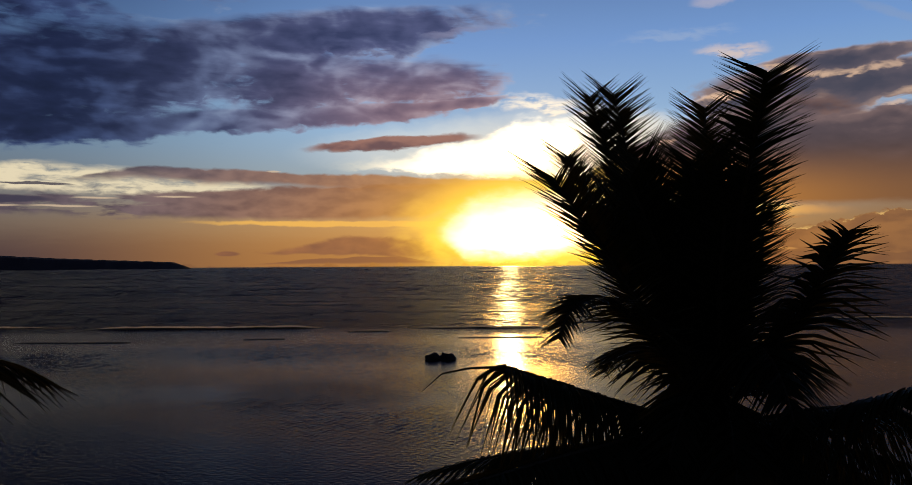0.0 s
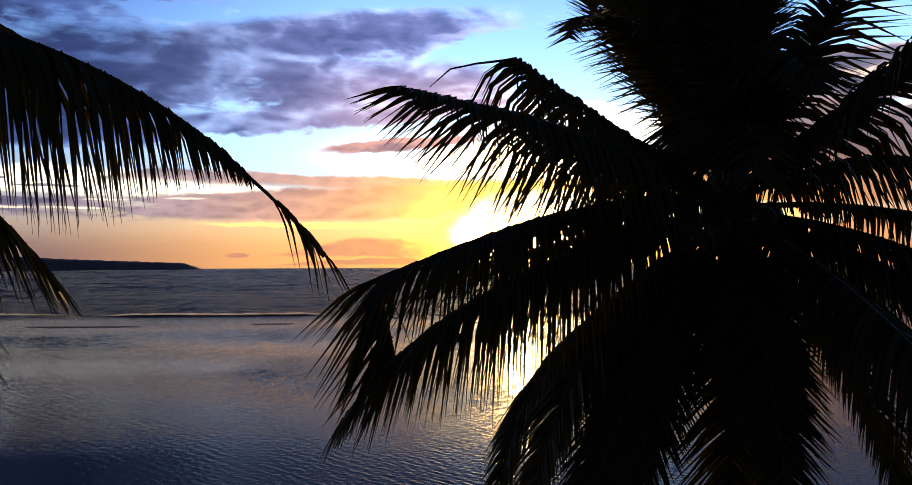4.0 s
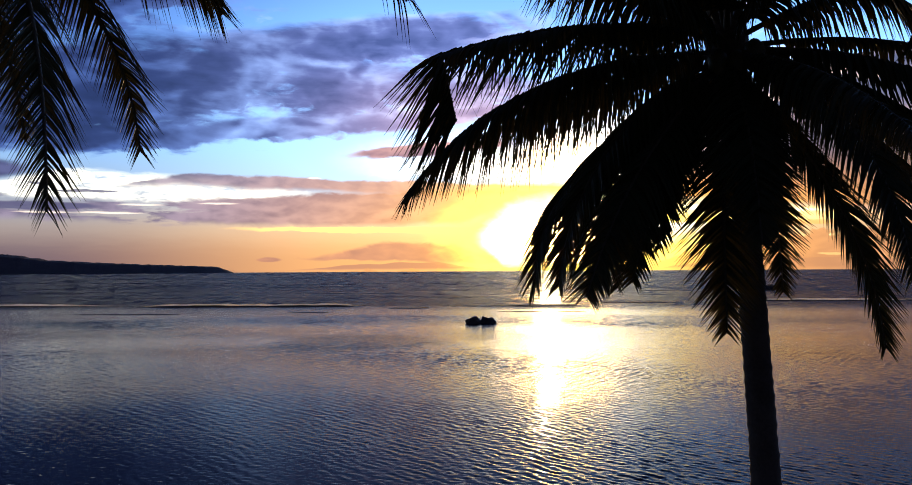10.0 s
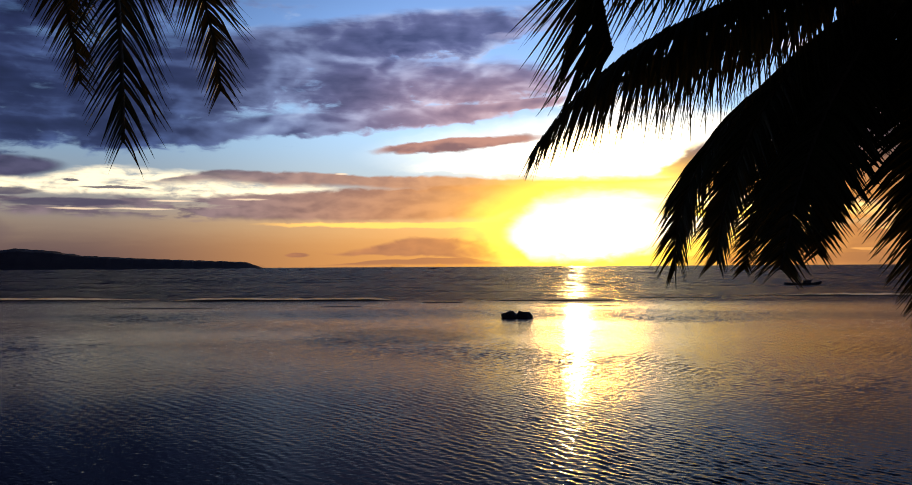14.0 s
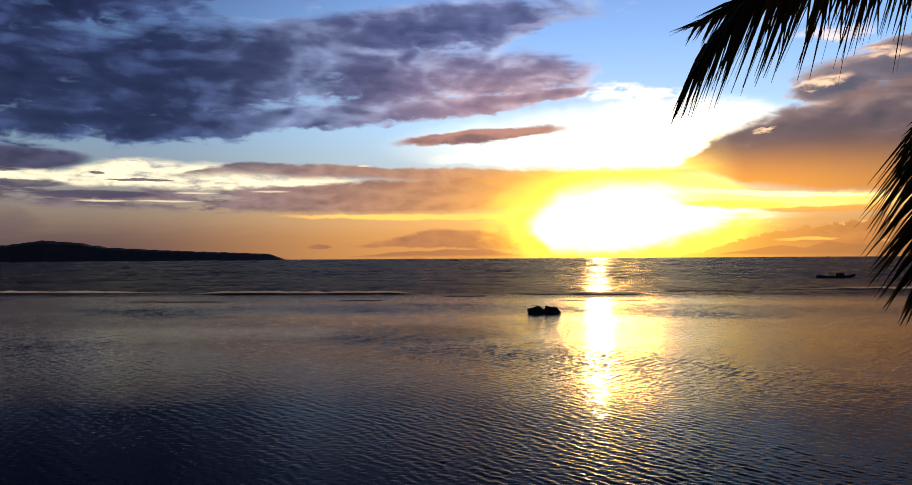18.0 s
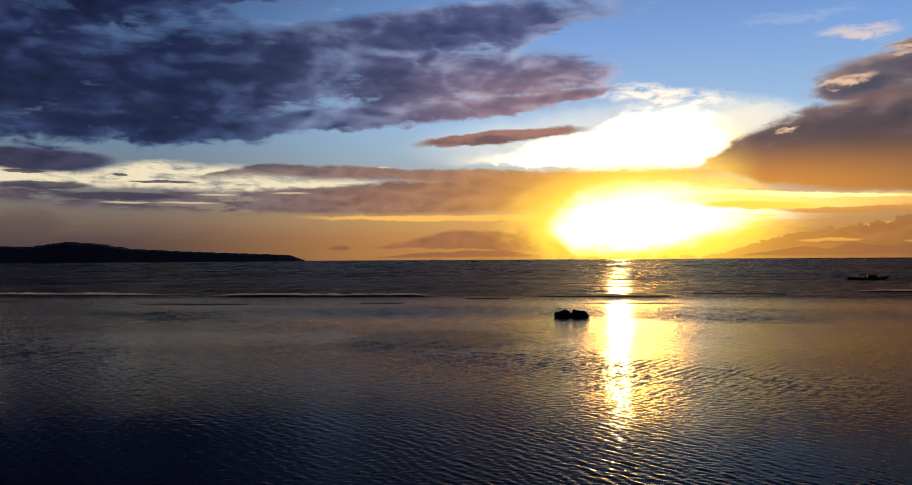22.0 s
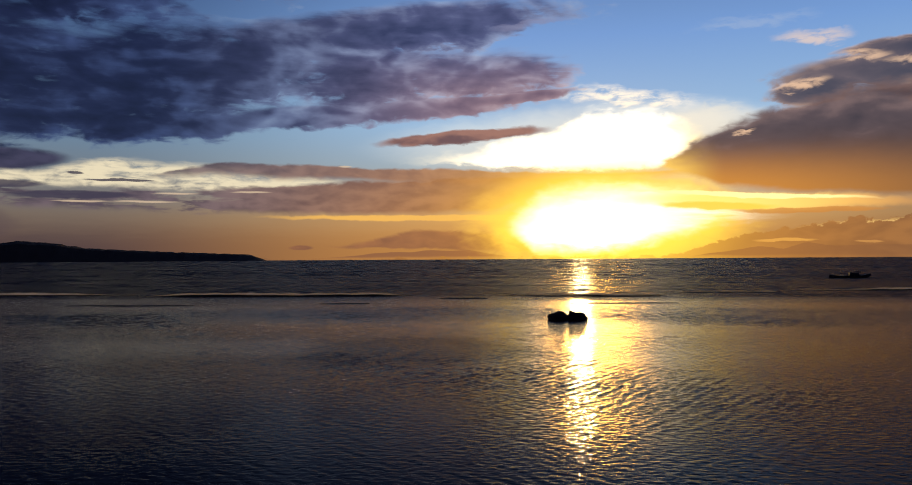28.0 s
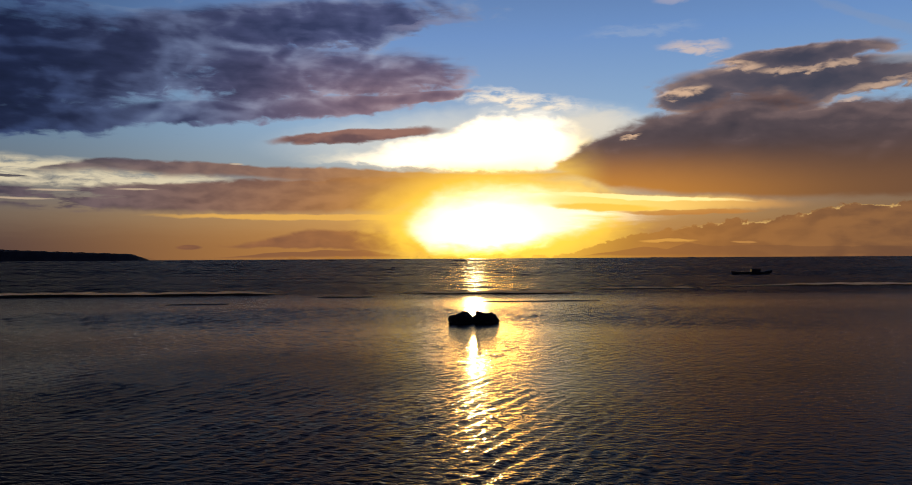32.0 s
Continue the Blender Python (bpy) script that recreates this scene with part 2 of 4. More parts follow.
# far hazy hills
hills = bank([(-16.5, 0.0), (-13, 0.2), (-11, 0.42), (-9.5, 0.5), (-8.2, 0.48), (-7.0, 0.62), (-5.5, 0.56), (-4, 0.62), (-2, 0.25), (1, 0.0), (10, 0.0), (40, 0.0)],
             [(-40, -2), (40, -2)], 0.06, 0.2, 0.05)
col = lay(col, hills, w.mix(w.math("MULTIPLY", mid_sun, 1.2, clamp=True), lin(124, 84, 66), lin(230, 146, 40)), w.sub(0.75, w.mul(near_sun, 0.6)))
# the open blaze round the sun, below the band
bx, by = w.mul(w.mad(mid, 4.0, w.mad(fine, 2.0, w.sub(az, 5.6))), 1 / 7.8), w.mul(w.mad(wob, 0.42, w.sub(el, 2.4)), 1 / 3.3)
blaze = w.sub(1.0, w.math("SQRT", w.add(w.mul(bx, bx), w.mul(by, by))))
col = lay(col, w.step(blaze, -0.50, 0.35), (1.25, 0.80, 0.10), 0.95)
hx, hy = w.mul(w.sub(az, 4.8), 1 / 2.5), w.mul(w.sub(el, 1.9), 1 / 1.3)
heart = w.math("EXPONENT", w.mul(w.add(w.mul(hx, hx), w.mul(hy, hy)), -1.0))
white_top = [(-40, 0.0), (-2, 2.4), (-0.6, 3.7), (1.4, 5.2), (3.5, 5.7), (6, 5.9), (8.5, 5.7), (11, 5.2), (13.5, 4.5), (17.5, 3.6), (21, 2.5), (40, 0.0)]
white_bottom = [(-40, 3.0), (-2, 2.6), (-0.8, 1.4), (0.6, 0.0), (2, -0.9), (5.5, -0.7), (7.5, 0.1), (10, 0.8), (14, 1.8), (17.5, 2.4), (21, 2.9), (40, 3.0)]
col = lay(col, w.math("MULTIPLY", bank(white_top, white_bottom, 2.2, 1.5, 0.55), w.mad(w.step(az, 9.0, 13.5), w.mad(streak, 2.4, -0.30), 1.0), clamp=True), w.mix(heart, (1.35, 1.22, 0.95), (48.0, 22.0, 3.6)), 1.0)
# yellow streaks on the far side of the sun
slots = wisp(16.5, 3.75, 11.0, 0.75, -0.03, 0.25, 0.9)
col = lay(col, slots, w.mix(w.step(az, 13.0, 27.0), (1.15, 0.82, 0.22), lin(222, 160, 92)), 0.95)
col = lay(col, wisp(13.2, 3.55, 4.6, 0.34, -0.03, 0.16), (1.0, 0.62, 0.09), 0.9)
col = lay(col, wisp(19.0, 3.10, 5.4, 0.22, -0.02, 0.16), lin(196, 132, 66), 0.8)
col = lay(col, wisp(15.0, 4.25, 9.0, 0.20, -0.06, 0.14), (1.2, 0.98, 0.45), 0.9)

# heaped cloud along the horizon, with bright rims
heap_wob = w.mad(w.sub(w.noise(w.xyz(w.mul(az, 0.9), w.mul(el, 1.1), 4.4), 1.0, 4.0, 0.6, 0.2), 0.5), 1.9, w.mul(fine, 0.5))
heap_top = w.sub(edge([(8, 0.0), (11, 0.4), (13.5, 1.2), (15.7, 1.7), (18.5, 2.2), (21.5, 2.5), (25, 2.6), (27, 3.1), (29, 3.5), (33, 3.4), (40, 3.3)]), w.mad(heap_wob, 0.75, el))
heap = w.step(heap_top, 0.0, 0.14)
rim = w.mul(w.mul(heap, w.step(heap_top, 0.26, 0.08)), w.mul(w.step(az, 17.0, 21.0), w.step(heap_wob, -0.1, 0.30)))
heap_col = w.mix(w.math("MULTIPLY", wide_sun, 0.75, clamp=True), w.mix(shade, lin(98, 72, 62), lin(136, 98, 70)), lin(206, 136, 56))
heap_col = w.mix(w.math("MULTIPLY", mid_sun, 1.2, clamp=True), heap_col, (1.0, 0.60, 0.08))
col = lay(col, heap, w.mix(w.mul(rim, 0.8), heap_col, lin(250, 208, 132)), w.sub(0.92, w.mul(near_sun, 0.8)))
col = lay(col, wisp(17.6, 1.12, 2.2, 0.14, 0.0, 0.14), lin(236, 176, 88), 0.6)
col = lay(col, wisp(22.6, 0.95, 1.0, 0.12, 0.0, 0.14), lin(214, 156, 90), 0.5)
peaks = bank([(11, 0.0), (14.5, 0.5), (16, 0.8), (17.5, 0.55), (19, 1.0), (20.5, 0.7), (23, 0.8), (40, 0.4)], [(-40, -2), (40, -2)], 0.06, 0.2, 0.10)
col = lay(col, w.mul(peaks, w.step(az, 10.5, 12.0)), w.mix(w.math("MULTIPLY", wide_sun, 0.8, clamp=True), lin(104, 76, 62), lin(178, 116, 58)), 0.6)

# the large dark cloud, in lobes
lobes = w.math("MAXIMUM", lens(-26.5, 12.2, 13.5, 4.0, 0.06, 0.75), lens(-40.0, 13.0, 14.0, 5.4, 0.0, 0.7))
lobes = w.math("MAXIMUM", lobes, lens(-15.0, 13.0, 11.0, 2.9, 0.08, 0.75))
lobes = w.math("MAXIMUM", lobes, lens(-9.0, 16.3, 12.0, 1.6, 0.10, 0.7))
lobes = w.math("MAXIMUM", lobes, lens(-5.6, 12.9, 9.0, 1.8, 0.04, 0.65))
lobes = w.math("MAXIMUM", lobes, w.math("MAXIMUM", lens(-20.0, 13.2, 8.0, 3.0, 0.06, 0.5), lens(-17.0, 14.8, 6.0, 1.9, 0.05, 0.5)))
lobes = w.math("MAXIMUM", lobes, lens(-31.0, 9.0, 10.0, 1.3, 0.02, 0.35))
lobes = w.math("MAXIMUM", lobes, lens(-32.0, 19.5, 14.0, 4.6, 0.0, 0.8))
for a0, e0, half, thick, slant, depth in ((-21.2, 17.2, 4.0, 0.8, 0.05, 1.1), (-8.0, 14.9, 4.4, 0.5, 0.06, 0.25), (-17.2, 11.0, 4.6, 0.55, 0.10, 0.35), (-31.0, 15.0, 3.4, 0.8, -0.05, 0.45), (-24.0, 12.0, 2.6, 0.6, 0.1, 0.4)):
    lobes = w.sub(lobes, w.mul(wisp(a0, e0, half, thick, slant, 0.5, 1.0), depth))
thickness = w.mad(big, 0.7, w.mad(streak, 0.8, w.mad(mid, 1.7, w.mad(fine, 1.2, lobes))))
tail = w.math("MAXIMUM", w.math("MAXIMUM", lens(-24.0, 9.1, 8.0, 1.0, 0.09, 0.22), lens(-15.0, 10.1, 8.0, 0.95, 0.05, 0.22)),
              w.math("MAXIMUM", lens(-7.0, 10.8, 7.0, 0.85, 0.07, 0.20), lens(-0.6, 11.5, 5.2, 0.45, 0.09, 0.18)))
tail = w.mad(mid, 0.8, w.mad(fine, 1.0, tail))
cover = w.math("MAXIMUM", w.step(thickness, -0.42, 0.50), w.step(tail, -0.10, 0.50))
thickness = w.math("MAXIMUM", thickness, w.mul(tail, 0.9))
broad = w.sub(w.noise(w.xyz(w.mul(az, 0.15), w.mul(el, 0.32), 12.6), 1.0, 2.0, 0.5, 0.8), 0.5)
tone = w.math("ADD", w.mad(relief, 0.46, w.mul(broad, 1.2)), w.mad(thickness, -0.34, 0.60), clamp=True)
dark_col = w.ramp(tone, [(0.0, lin(50, 58, 96)), (0.3, lin(74, 82, 124)), (0.6, lin(116, 130, 170)), (1.0, lin(156, 176, 210))])
rose = w.ramp(tone, [(0.0, lin(106, 86, 106)), (0.35, lin(140, 116, 130)), (0.7, lin(182, 162, 174)), (1.0, lin(210, 200, 206))])
dark_col = w.mix(w.mul(w.step(az, -18.0, 1.0), w.step(w.mad(wob, 0.5, el), 16.0, 10.5)), dark_col, rose)
navy = w.ramp(tone, [(0.0, lin(7, 14, 38)), (0.35, lin(13, 25, 60)), (0.7, lin(34, 56, 106)), (1.0, lin(80, 108, 152))])
dark_col = w.mix(w.mul(w.step(az, -5.0, -27.0), 0.9), dark_col, navy)
col = lay(col, cover, dark_col, 0.97)
col = lay(col, wisp(0.5, 16.6, 3.6, 0.35, 0.08, 0.5, 1.0), lin(124, 128, 164), 0.55)
col = lay(col, wisp(-36.0, 6.55, 5.2, 0.85, 0.0, 0.22, 0.5), w.mix(shade, lin(34, 36, 62), lin(60, 60, 88)), 0.95)
# thin streak below it
col = lay(col, wisp(-4.55, 8.75, 7.0, 0.60, 0.085, 0.28, 0.5), w.mix(shade, lin(100, 74, 80), lin(148, 108, 100)), 0.97)

# the bank on the other side of the sun: a deep flat sheet, and a torn arm over it with sunlit fringes
fringe_col = w.mix(w.step(az, 16.0, 30.0), lin(244, 206, 176), lin(214, 184, 164))
bank_top = [(-40, 3.0), (8.4, 5.4), (9.4, 6.6), (11.2, 8.0), (12.5, 8.5), (14.1, 9.3), (17, 9.9), (20, 10.6), (25, 11.2), (28, 10.2), (33, 9.8), (40, 10.0)]
depth_in = w.sub(edge(bank_top), w.mad(wob, 0.55, el))
sheet = w.mul(w.step(depth_in, -0.25, 0.55), w.step(w.sub(w.mad(wob, 0.20, el), edge([(-40, 6.4), (9.0, 6.3), (11, 5.6), (13.5, 4.7), (19, 4.1), (25, 3.7), (40, 3.3)])), 0.0, 0.55))
sheet = w.mul(sheet, w.step(w.mad(wob, 0.8, az), 8.4, 9.8))
arm = w.math("MAXIMUM", lens(26.5, 11.6, 9.0, 1.35, -0.02, 0.55), lens(20.0, 11.0, 3.4, 0.95, 0.10, 0.5))
arm = w.math("MAXIMUM", arm, lens(26.5, 13.15, 5.4, 0.72, 0.01, 0.45))
arm = w.mad(fine, 1.0, w.mad(mid, 0.8, arm))
arm_cover = w.step(arm, -0.35, 0.25)
arm_tone = w.math("ADD", w.mad(relief, 0.30, w.mul(fine, 0.5)), w.mad(arm, -0.55, 0.60), clamp=True)
arm_col = w.ramp(arm_tone, [(0.0, lin(60, 58, 74)), (0.35, lin(92, 82, 92)), (0.7, lin(150, 128, 124)), (1.0, lin(206, 178, 160))])
col = lay(col, arm_cover, arm_col, 0.95)
sheet_tone = w.math("ADD", w.mad(relief, 0.30, w.mul(broad, 0.5)), w.mad(depth_in, -0.16, 0.62), clamp=True)
sheet_col = w.ramp(sheet_tone, [(0.0, lin(62, 52, 60)), (0.35, lin(80, 66, 72)), (0.65, lin(112, 92, 94)), (1.0, lin(190, 164, 152))])
sheet_col = w.mix(w.mul(w.step(w.mad(wob, 0.3, el), 8.8, 4.2), 0.85), sheet_col, w.mix(w.step(az, 12.0, 30.0), lin(176, 118, 66), lin(104, 76, 62)))
sheet_col = w.mix(w.math("MULTIPLY", w.mul(wide_sun, w.step(el, 8.0, 4.4)), 0.8, clamp=True), sheet_col, lin(218, 146, 52))
sheet_col = w.mix(w.math("MULTIPLY", w.step(az, 14.0, 9.0), w.step(w.mad(wob, 0.5, el), 8.4, 5.8), clamp=True), sheet_col, (1.0, 0.66, 0.14))
col = lay(col, sheet, sheet_col, 0.96)
for a0, e0, half, thick, slant in ((18.6, 11.35, 1.7, 0.26, 0.12), (22.6, 12.9, 1.6, 0.26, -0.03), (27.0, 12.45, 3.6, 0.16, 0.02), (31.5, 10.75, 3.2, 0.20, 0.06), (15.4, 8.55, 0.6, 0.09, 0.0), (29.0, 9.9, 0.6, 0.12, 0.0)):
    col = lay(col, shred(a0, e0, half * 1.25, thick * 1.9, slant), fringe_col, 0.7)
# thin high wisps
col = lay(col, shred(19.3, 14.35, 2.8, 0.6, -0.06), lin(214, 196, 190), 0.75)
col = lay(col, shred(15.6, 15.6, 4.6, 0.5, 0.02), lin(150, 172, 208), 0.45)
col = lay(col, wisp(30.5, 15.0, 4.5, 0.45, -0.5, 0.35, 1.0), lin(130, 152, 190), 0.4)
col = lay(col, wisp(33.0, 12.3, 3.0, 0.6, 0.0, 0.4, 1.0), lin(150, 168, 194), 0.5)
col = lay(col, wisp(18.2, 17.6, 1.8, 0.5, 0.0, 0.5, 1.0), lin(196, 186, 196), 0.4)
# overhead, out of view: broken cloud kept dark to dim the water; behind: dusk
over = w.mul(w.step(w.mad(big, 2.2, 0.5), 0.35, 0.75), w.step(el, 20.0, 28.0))
col = lay(col, over, lin(22, 26, 40), 0.8)
# unseen dark cover high on the left, added to darken the near water
col = lay(col, w.mul(w.step(el, 17.5, 25.0), w.step(az, -6.0, -22.0)), lin(9, 13, 24), 0.85)
back = w.mix(w.step(el, 0.0, 60.0), lin(26, 27, 40), lin(16, 22, 42))
col = w.mix(front, back, col)
col = w.mix(w.step(el, -0.05, -0.6), col, lin(14, 16, 24))
bg = w.node("ShaderNodeBackground")
w.put(bg.inputs[0], col)
bg.inputs[1].default_value = 1.0
w.put(w.node("ShaderNodeOutputWorld").inputs[0], bg.outputs[0])

sun_data = bpy.data.lights.new("sun", "SUN")
sun_data.energy, sun_data.angle, sun_data.color = 0.22, radians(1.0), (1.0, 0.66, 0.28)
sun = new("sun", sun_data)
sa, se = radians(SUN_AZ), radians(SUN_EL)
toward = Vector((math.sin(sa) * math.cos(se), math.cos(sa) * math.cos(se), math.sin(se)))
sun.matrix_world = look(tuple(toward * 300), (0, 0, 0))

# ---- materials ----


def material(name):
    m = bpy.data.materials.new(name)
    m.use_nodes = True
    n = Net(m.node_tree)
    b = n.node("ShaderNodeBsdfPrincipled")
    out = n.node("ShaderNodeOutputMaterial")
    n.put(out.inputs[0], b.outputs[0])
    return m, n, b, out


def plain(name, a, c, scale, rough, bump=0.3, dist=0.01, metal=0.0):
    """A surface that varies between two colours at two scales, with fine relief."""
    m, n, b, _ = material(name)
    pos = n.node("ShaderNodeTexCoord").outputs["Object"]
    coarse, grain = n.noise(pos, scale, 3.0), n.noise(pos, scale * 9, 4.0, 0.65)
    f = n.step(n.mad(grain, 0.45, n.mul(coarse, 0.6)), 0.3, 0.72)
    n.put(b.inputs["Base Color"], n.mix(f, a, c))
    n.put(b.inputs["Roughness"], n.mad(grain, 0.2, rough - 0.1))
    b.inputs["Metallic"].default_value = metal
    bn = n.node("ShaderNodeBump")
    bn.inputs["Strength"].default_value, bn.inputs["Distance"].default_value = bump, dist
    n.put(bn.inputs["Height"], n.mad(grain, 0.6, coarse))
    n.put(b.inputs["Normal"], bn.outputs[0])
    return m


def leaf_material(name, a, c, through_colour, share):
    """Thin leaf: two tones by blade, a little light passing through."""
    m, n, b, out = material(name)
    geo = n.node("ShaderNodeNewGeometry")
    pos = n.node("ShaderNodeTexCoord").outputs["Object"]
    f = n.mad(geo.outputs["Random Per Island"], 0.7, n.mul(n.noise(pos, 9.0, 3.0), 0.4))
    n.put(b.inputs["Base Color"], n.mix(f, a, c))
    b.inputs["Roughness"].default_value = 0.55
    b.inputs["Specular IOR Level"].default_value = 0.25
    t = n.node("ShaderNodeBsdfTranslucent")
    n.put(t.inputs[0], through_colour)
    s = n.node("ShaderNodeMixShader")
    s.inputs[0].default_value = share
    n.put(s.inputs[1], b.outputs[0]), n.put(s.inputs[2], t.outputs[0]), n.put(out.inputs[0], s.outputs[0])
    return m


LEAF = leaf_material("palm_leaf", (0.030, 0.042, 0.014), (0.055, 0.060, 0.020), (0.05, 0.035, 0.008), 0.25)
STEM = plain("palm_stem", (0.045, 0.04, 0.018), (0.08, 0.065, 0.03), 6.0, 0.6)
BARK = plain("palm_bark", (0.035, 0.03, 0.026), (0.085, 0.075, 0.065), 3.0, 0.9, 0.6, 0.02)
FIBRE = plain("palm_fibre", (0.06, 0.04, 0.022), (0.12, 0.08, 0.045), 14.0, 0.9, 0.7, 0.02)
NUT = plain("coconut_husk", (0.05, 0.055, 0.018), (0.11, 0.09, 0.03), 5.0, 0.5, 0.15)
ROCK = plain("wet_rock", (0.02, 0.018, 0.016), (0.07, 0.062, 0.055), 2.2, 0.6, 0.9, 0.06)
# the hill's base colour is paler than woods, with distance haze mixed in
HILL = plain("wooded_hill", (0.09, 0.08, 0.09), (0.14, 0.12, 0.13), 0.03, 0.9, 1.0, 4.0)
SAND = plain("damp_sand", (0.20, 0.16, 0.11), (0.34, 0.28, 0.20), 0.7, 0.85, 0.4, 0.03)
WAVE = plain("wave_face", (0.010, 0.009, 0.010), (0.022, 0.020, 0.020), 0.5, 0.75, 0.5, 0.05)
FOAM = leaf_material("sea_foam", (0.7, 0.7, 0.72), (0.85, 0.85, 0.85), (0.85, 0.85, 0.9), 0.8)
HULL = plain("painted_hull", (0.05, 0.06, 0.09), (0.11, 0.12, 0.15), 1.2, 0.45, 0.1)
CABIN = plain("cabin_paint", (0.22, 0.22, 0.24), (0.34, 0.34, 0.36), 1.5, 0.5, 0.1)
BAMBOO = plain("bamboo_pole", (0.16, 0.12, 0.06), (0.26, 0.20, 0.11), 3.0, 0.55, 0.2)


def water_material():
    m, n, b, _ = material("sea_water")
    pos = n.node("ShaderNodeTexCoord").outputs["Object"]
    s = n.node("ShaderNodeSeparateXYZ")
    n.put(s.inputs[0], pos)
    x, y = s.outputs[0], s.outputs[1]
    # crests lie across the view, turned a little
    u, v = n.mad(y, 0.75, n.mul(x, 0.66)), n.mad(x, -0.75, n.mul(y, 0.66))
    ripple = n.noise(n.xyz(n.mul(u, 0.9), n.mul(v, 2.6)), 1.0, 2.0, 0.45, 0.7)
    small = n.noise(n.xyz(n.mul(x, 2.4), n.mul(y, 4.6)), 1.0, 3.0, 0.55)
    swell = n.noise(n.xyz(n.mul(x, 0.03), n.mul(y, 0.09)), 1.0, 3.0, 0.5)
    chop = n.noise(n.xyz(n.mul(x, 0.16), n.mul(y, 0.34)), 1.0, 4.0, 0.6)
    calm = n.noise(n.xyz(n.mul(x, 0.016), n.mul(y, 0.035)), 1.0, 2.0, 0.5)
    # an uneven patch of lagoon, rougher and less reflective
    dull_patch = n.step(n.math("SQRT", n.add(n.math("POWER", n.mul(n.mad(calm, 26.0, n.sub(x, 0.0)), 1 / 8.5), 2.0), n.math("POWER", n.mul(n.mad(ripple, 3.0, n.sub(y, 65.0)), 1 / 9.0), 2.0))), 1.1, 0.55)
    sea = n.step(n.mad(swell, 14.0, y), 114.0, 140.0)          # open water beyond the reef
    breeze = n.mul(n.mad(n.step(calm, 0.36, 0.62), 0.8, 0.35), n.mad(n.step(n.mad(calm, 30.0, y), 40.0, 78.0), 0.75, 0.6))
    h_in = n.mul(n.mad(small, 0.032, n.mul(ripple, n.mul(n.step(y, 45.0, 75.0), 0.04))), breeze)
    cat = n.noise(n.xyz(n.mul(x, 0.9), n.mul(y, 1.5)), 1.0, 3.0, 0.6)
    h_out = n.mad(cat, 0.16, n.mul(chop, 0.14))
    bump = n.node("ShaderNodeBump")
    bump.inputs["Strength"].default_value, bump.inputs["Distance"].default_value = 1.0, 1.0
    n.put(bump.inputs["Height"], n.add(n.mul(h_in, n.sub(1.0, n.mul(sea, 1.0))), n.mul(h_out, n.mul(sea, 1.0))))
    n.put(b.inputs["Normal"], bump.outputs[0])
    n.put(b.inputs["Base Color"], n.mix(n.mul(sea, 0.8), n.mix(calm, (0.009, 0.007, 0.022), (0.015, 0.010, 0.030)), (0.018, 0.011, 0.044)))
    n.put(b.inputs["Roughness"], n.mad(sea, n.mad(swell, 0.14, 0.0), n.mad(dull_patch, 0.07, n.mad(n.step(n.mad(calm, 8.0, y), 81.0, 93.0), 0.09, n.mad(n.step(y, 42.0, 78.0), 0.05, 0.05)))))
    b.inputs["IOR"].default_value = 1.333
    # reflection level lowered in the patch, past y 44 and at sea
    n.put(b.inputs["Specular IOR Level"], n.mad(dull_patch, -0.008, n.mad(n.step(n.mad(calm, 6.0, y), 44.0, 58.0), -0.006, n.mad(sea, -0.017, 0.026))))
    return m


WATER = water_material()


def link(name, verts, faces, mat, parent=None, label="", smooth=True):
    me = bpy.data.meshes.new(name)
    me.from_pydata(verts, [], faces)
    if smooth:
        me.polygons.foreach_set("use_smooth", [True] * len(me.polygons))
    me.materials.append(mat)
    ob = new(name, me)
    ob.parent = parent
    if label:
        ob["label"] = label
    return ob


def part(name, bm, mat, parent=None, label="", smooth=True):
    me = bpy.data.meshes.new(name)
    bm.to_mesh(me)
    bm.free()
    if smooth:
        me.polygons.foreach_set("use_smooth", [True] * len(me.polygons))
    me.materials.append(mat)
    ob = new(name, me)
    ob.parent = parent
    if label:
        ob["label"] = label
    return ob


# ---- large structure ----


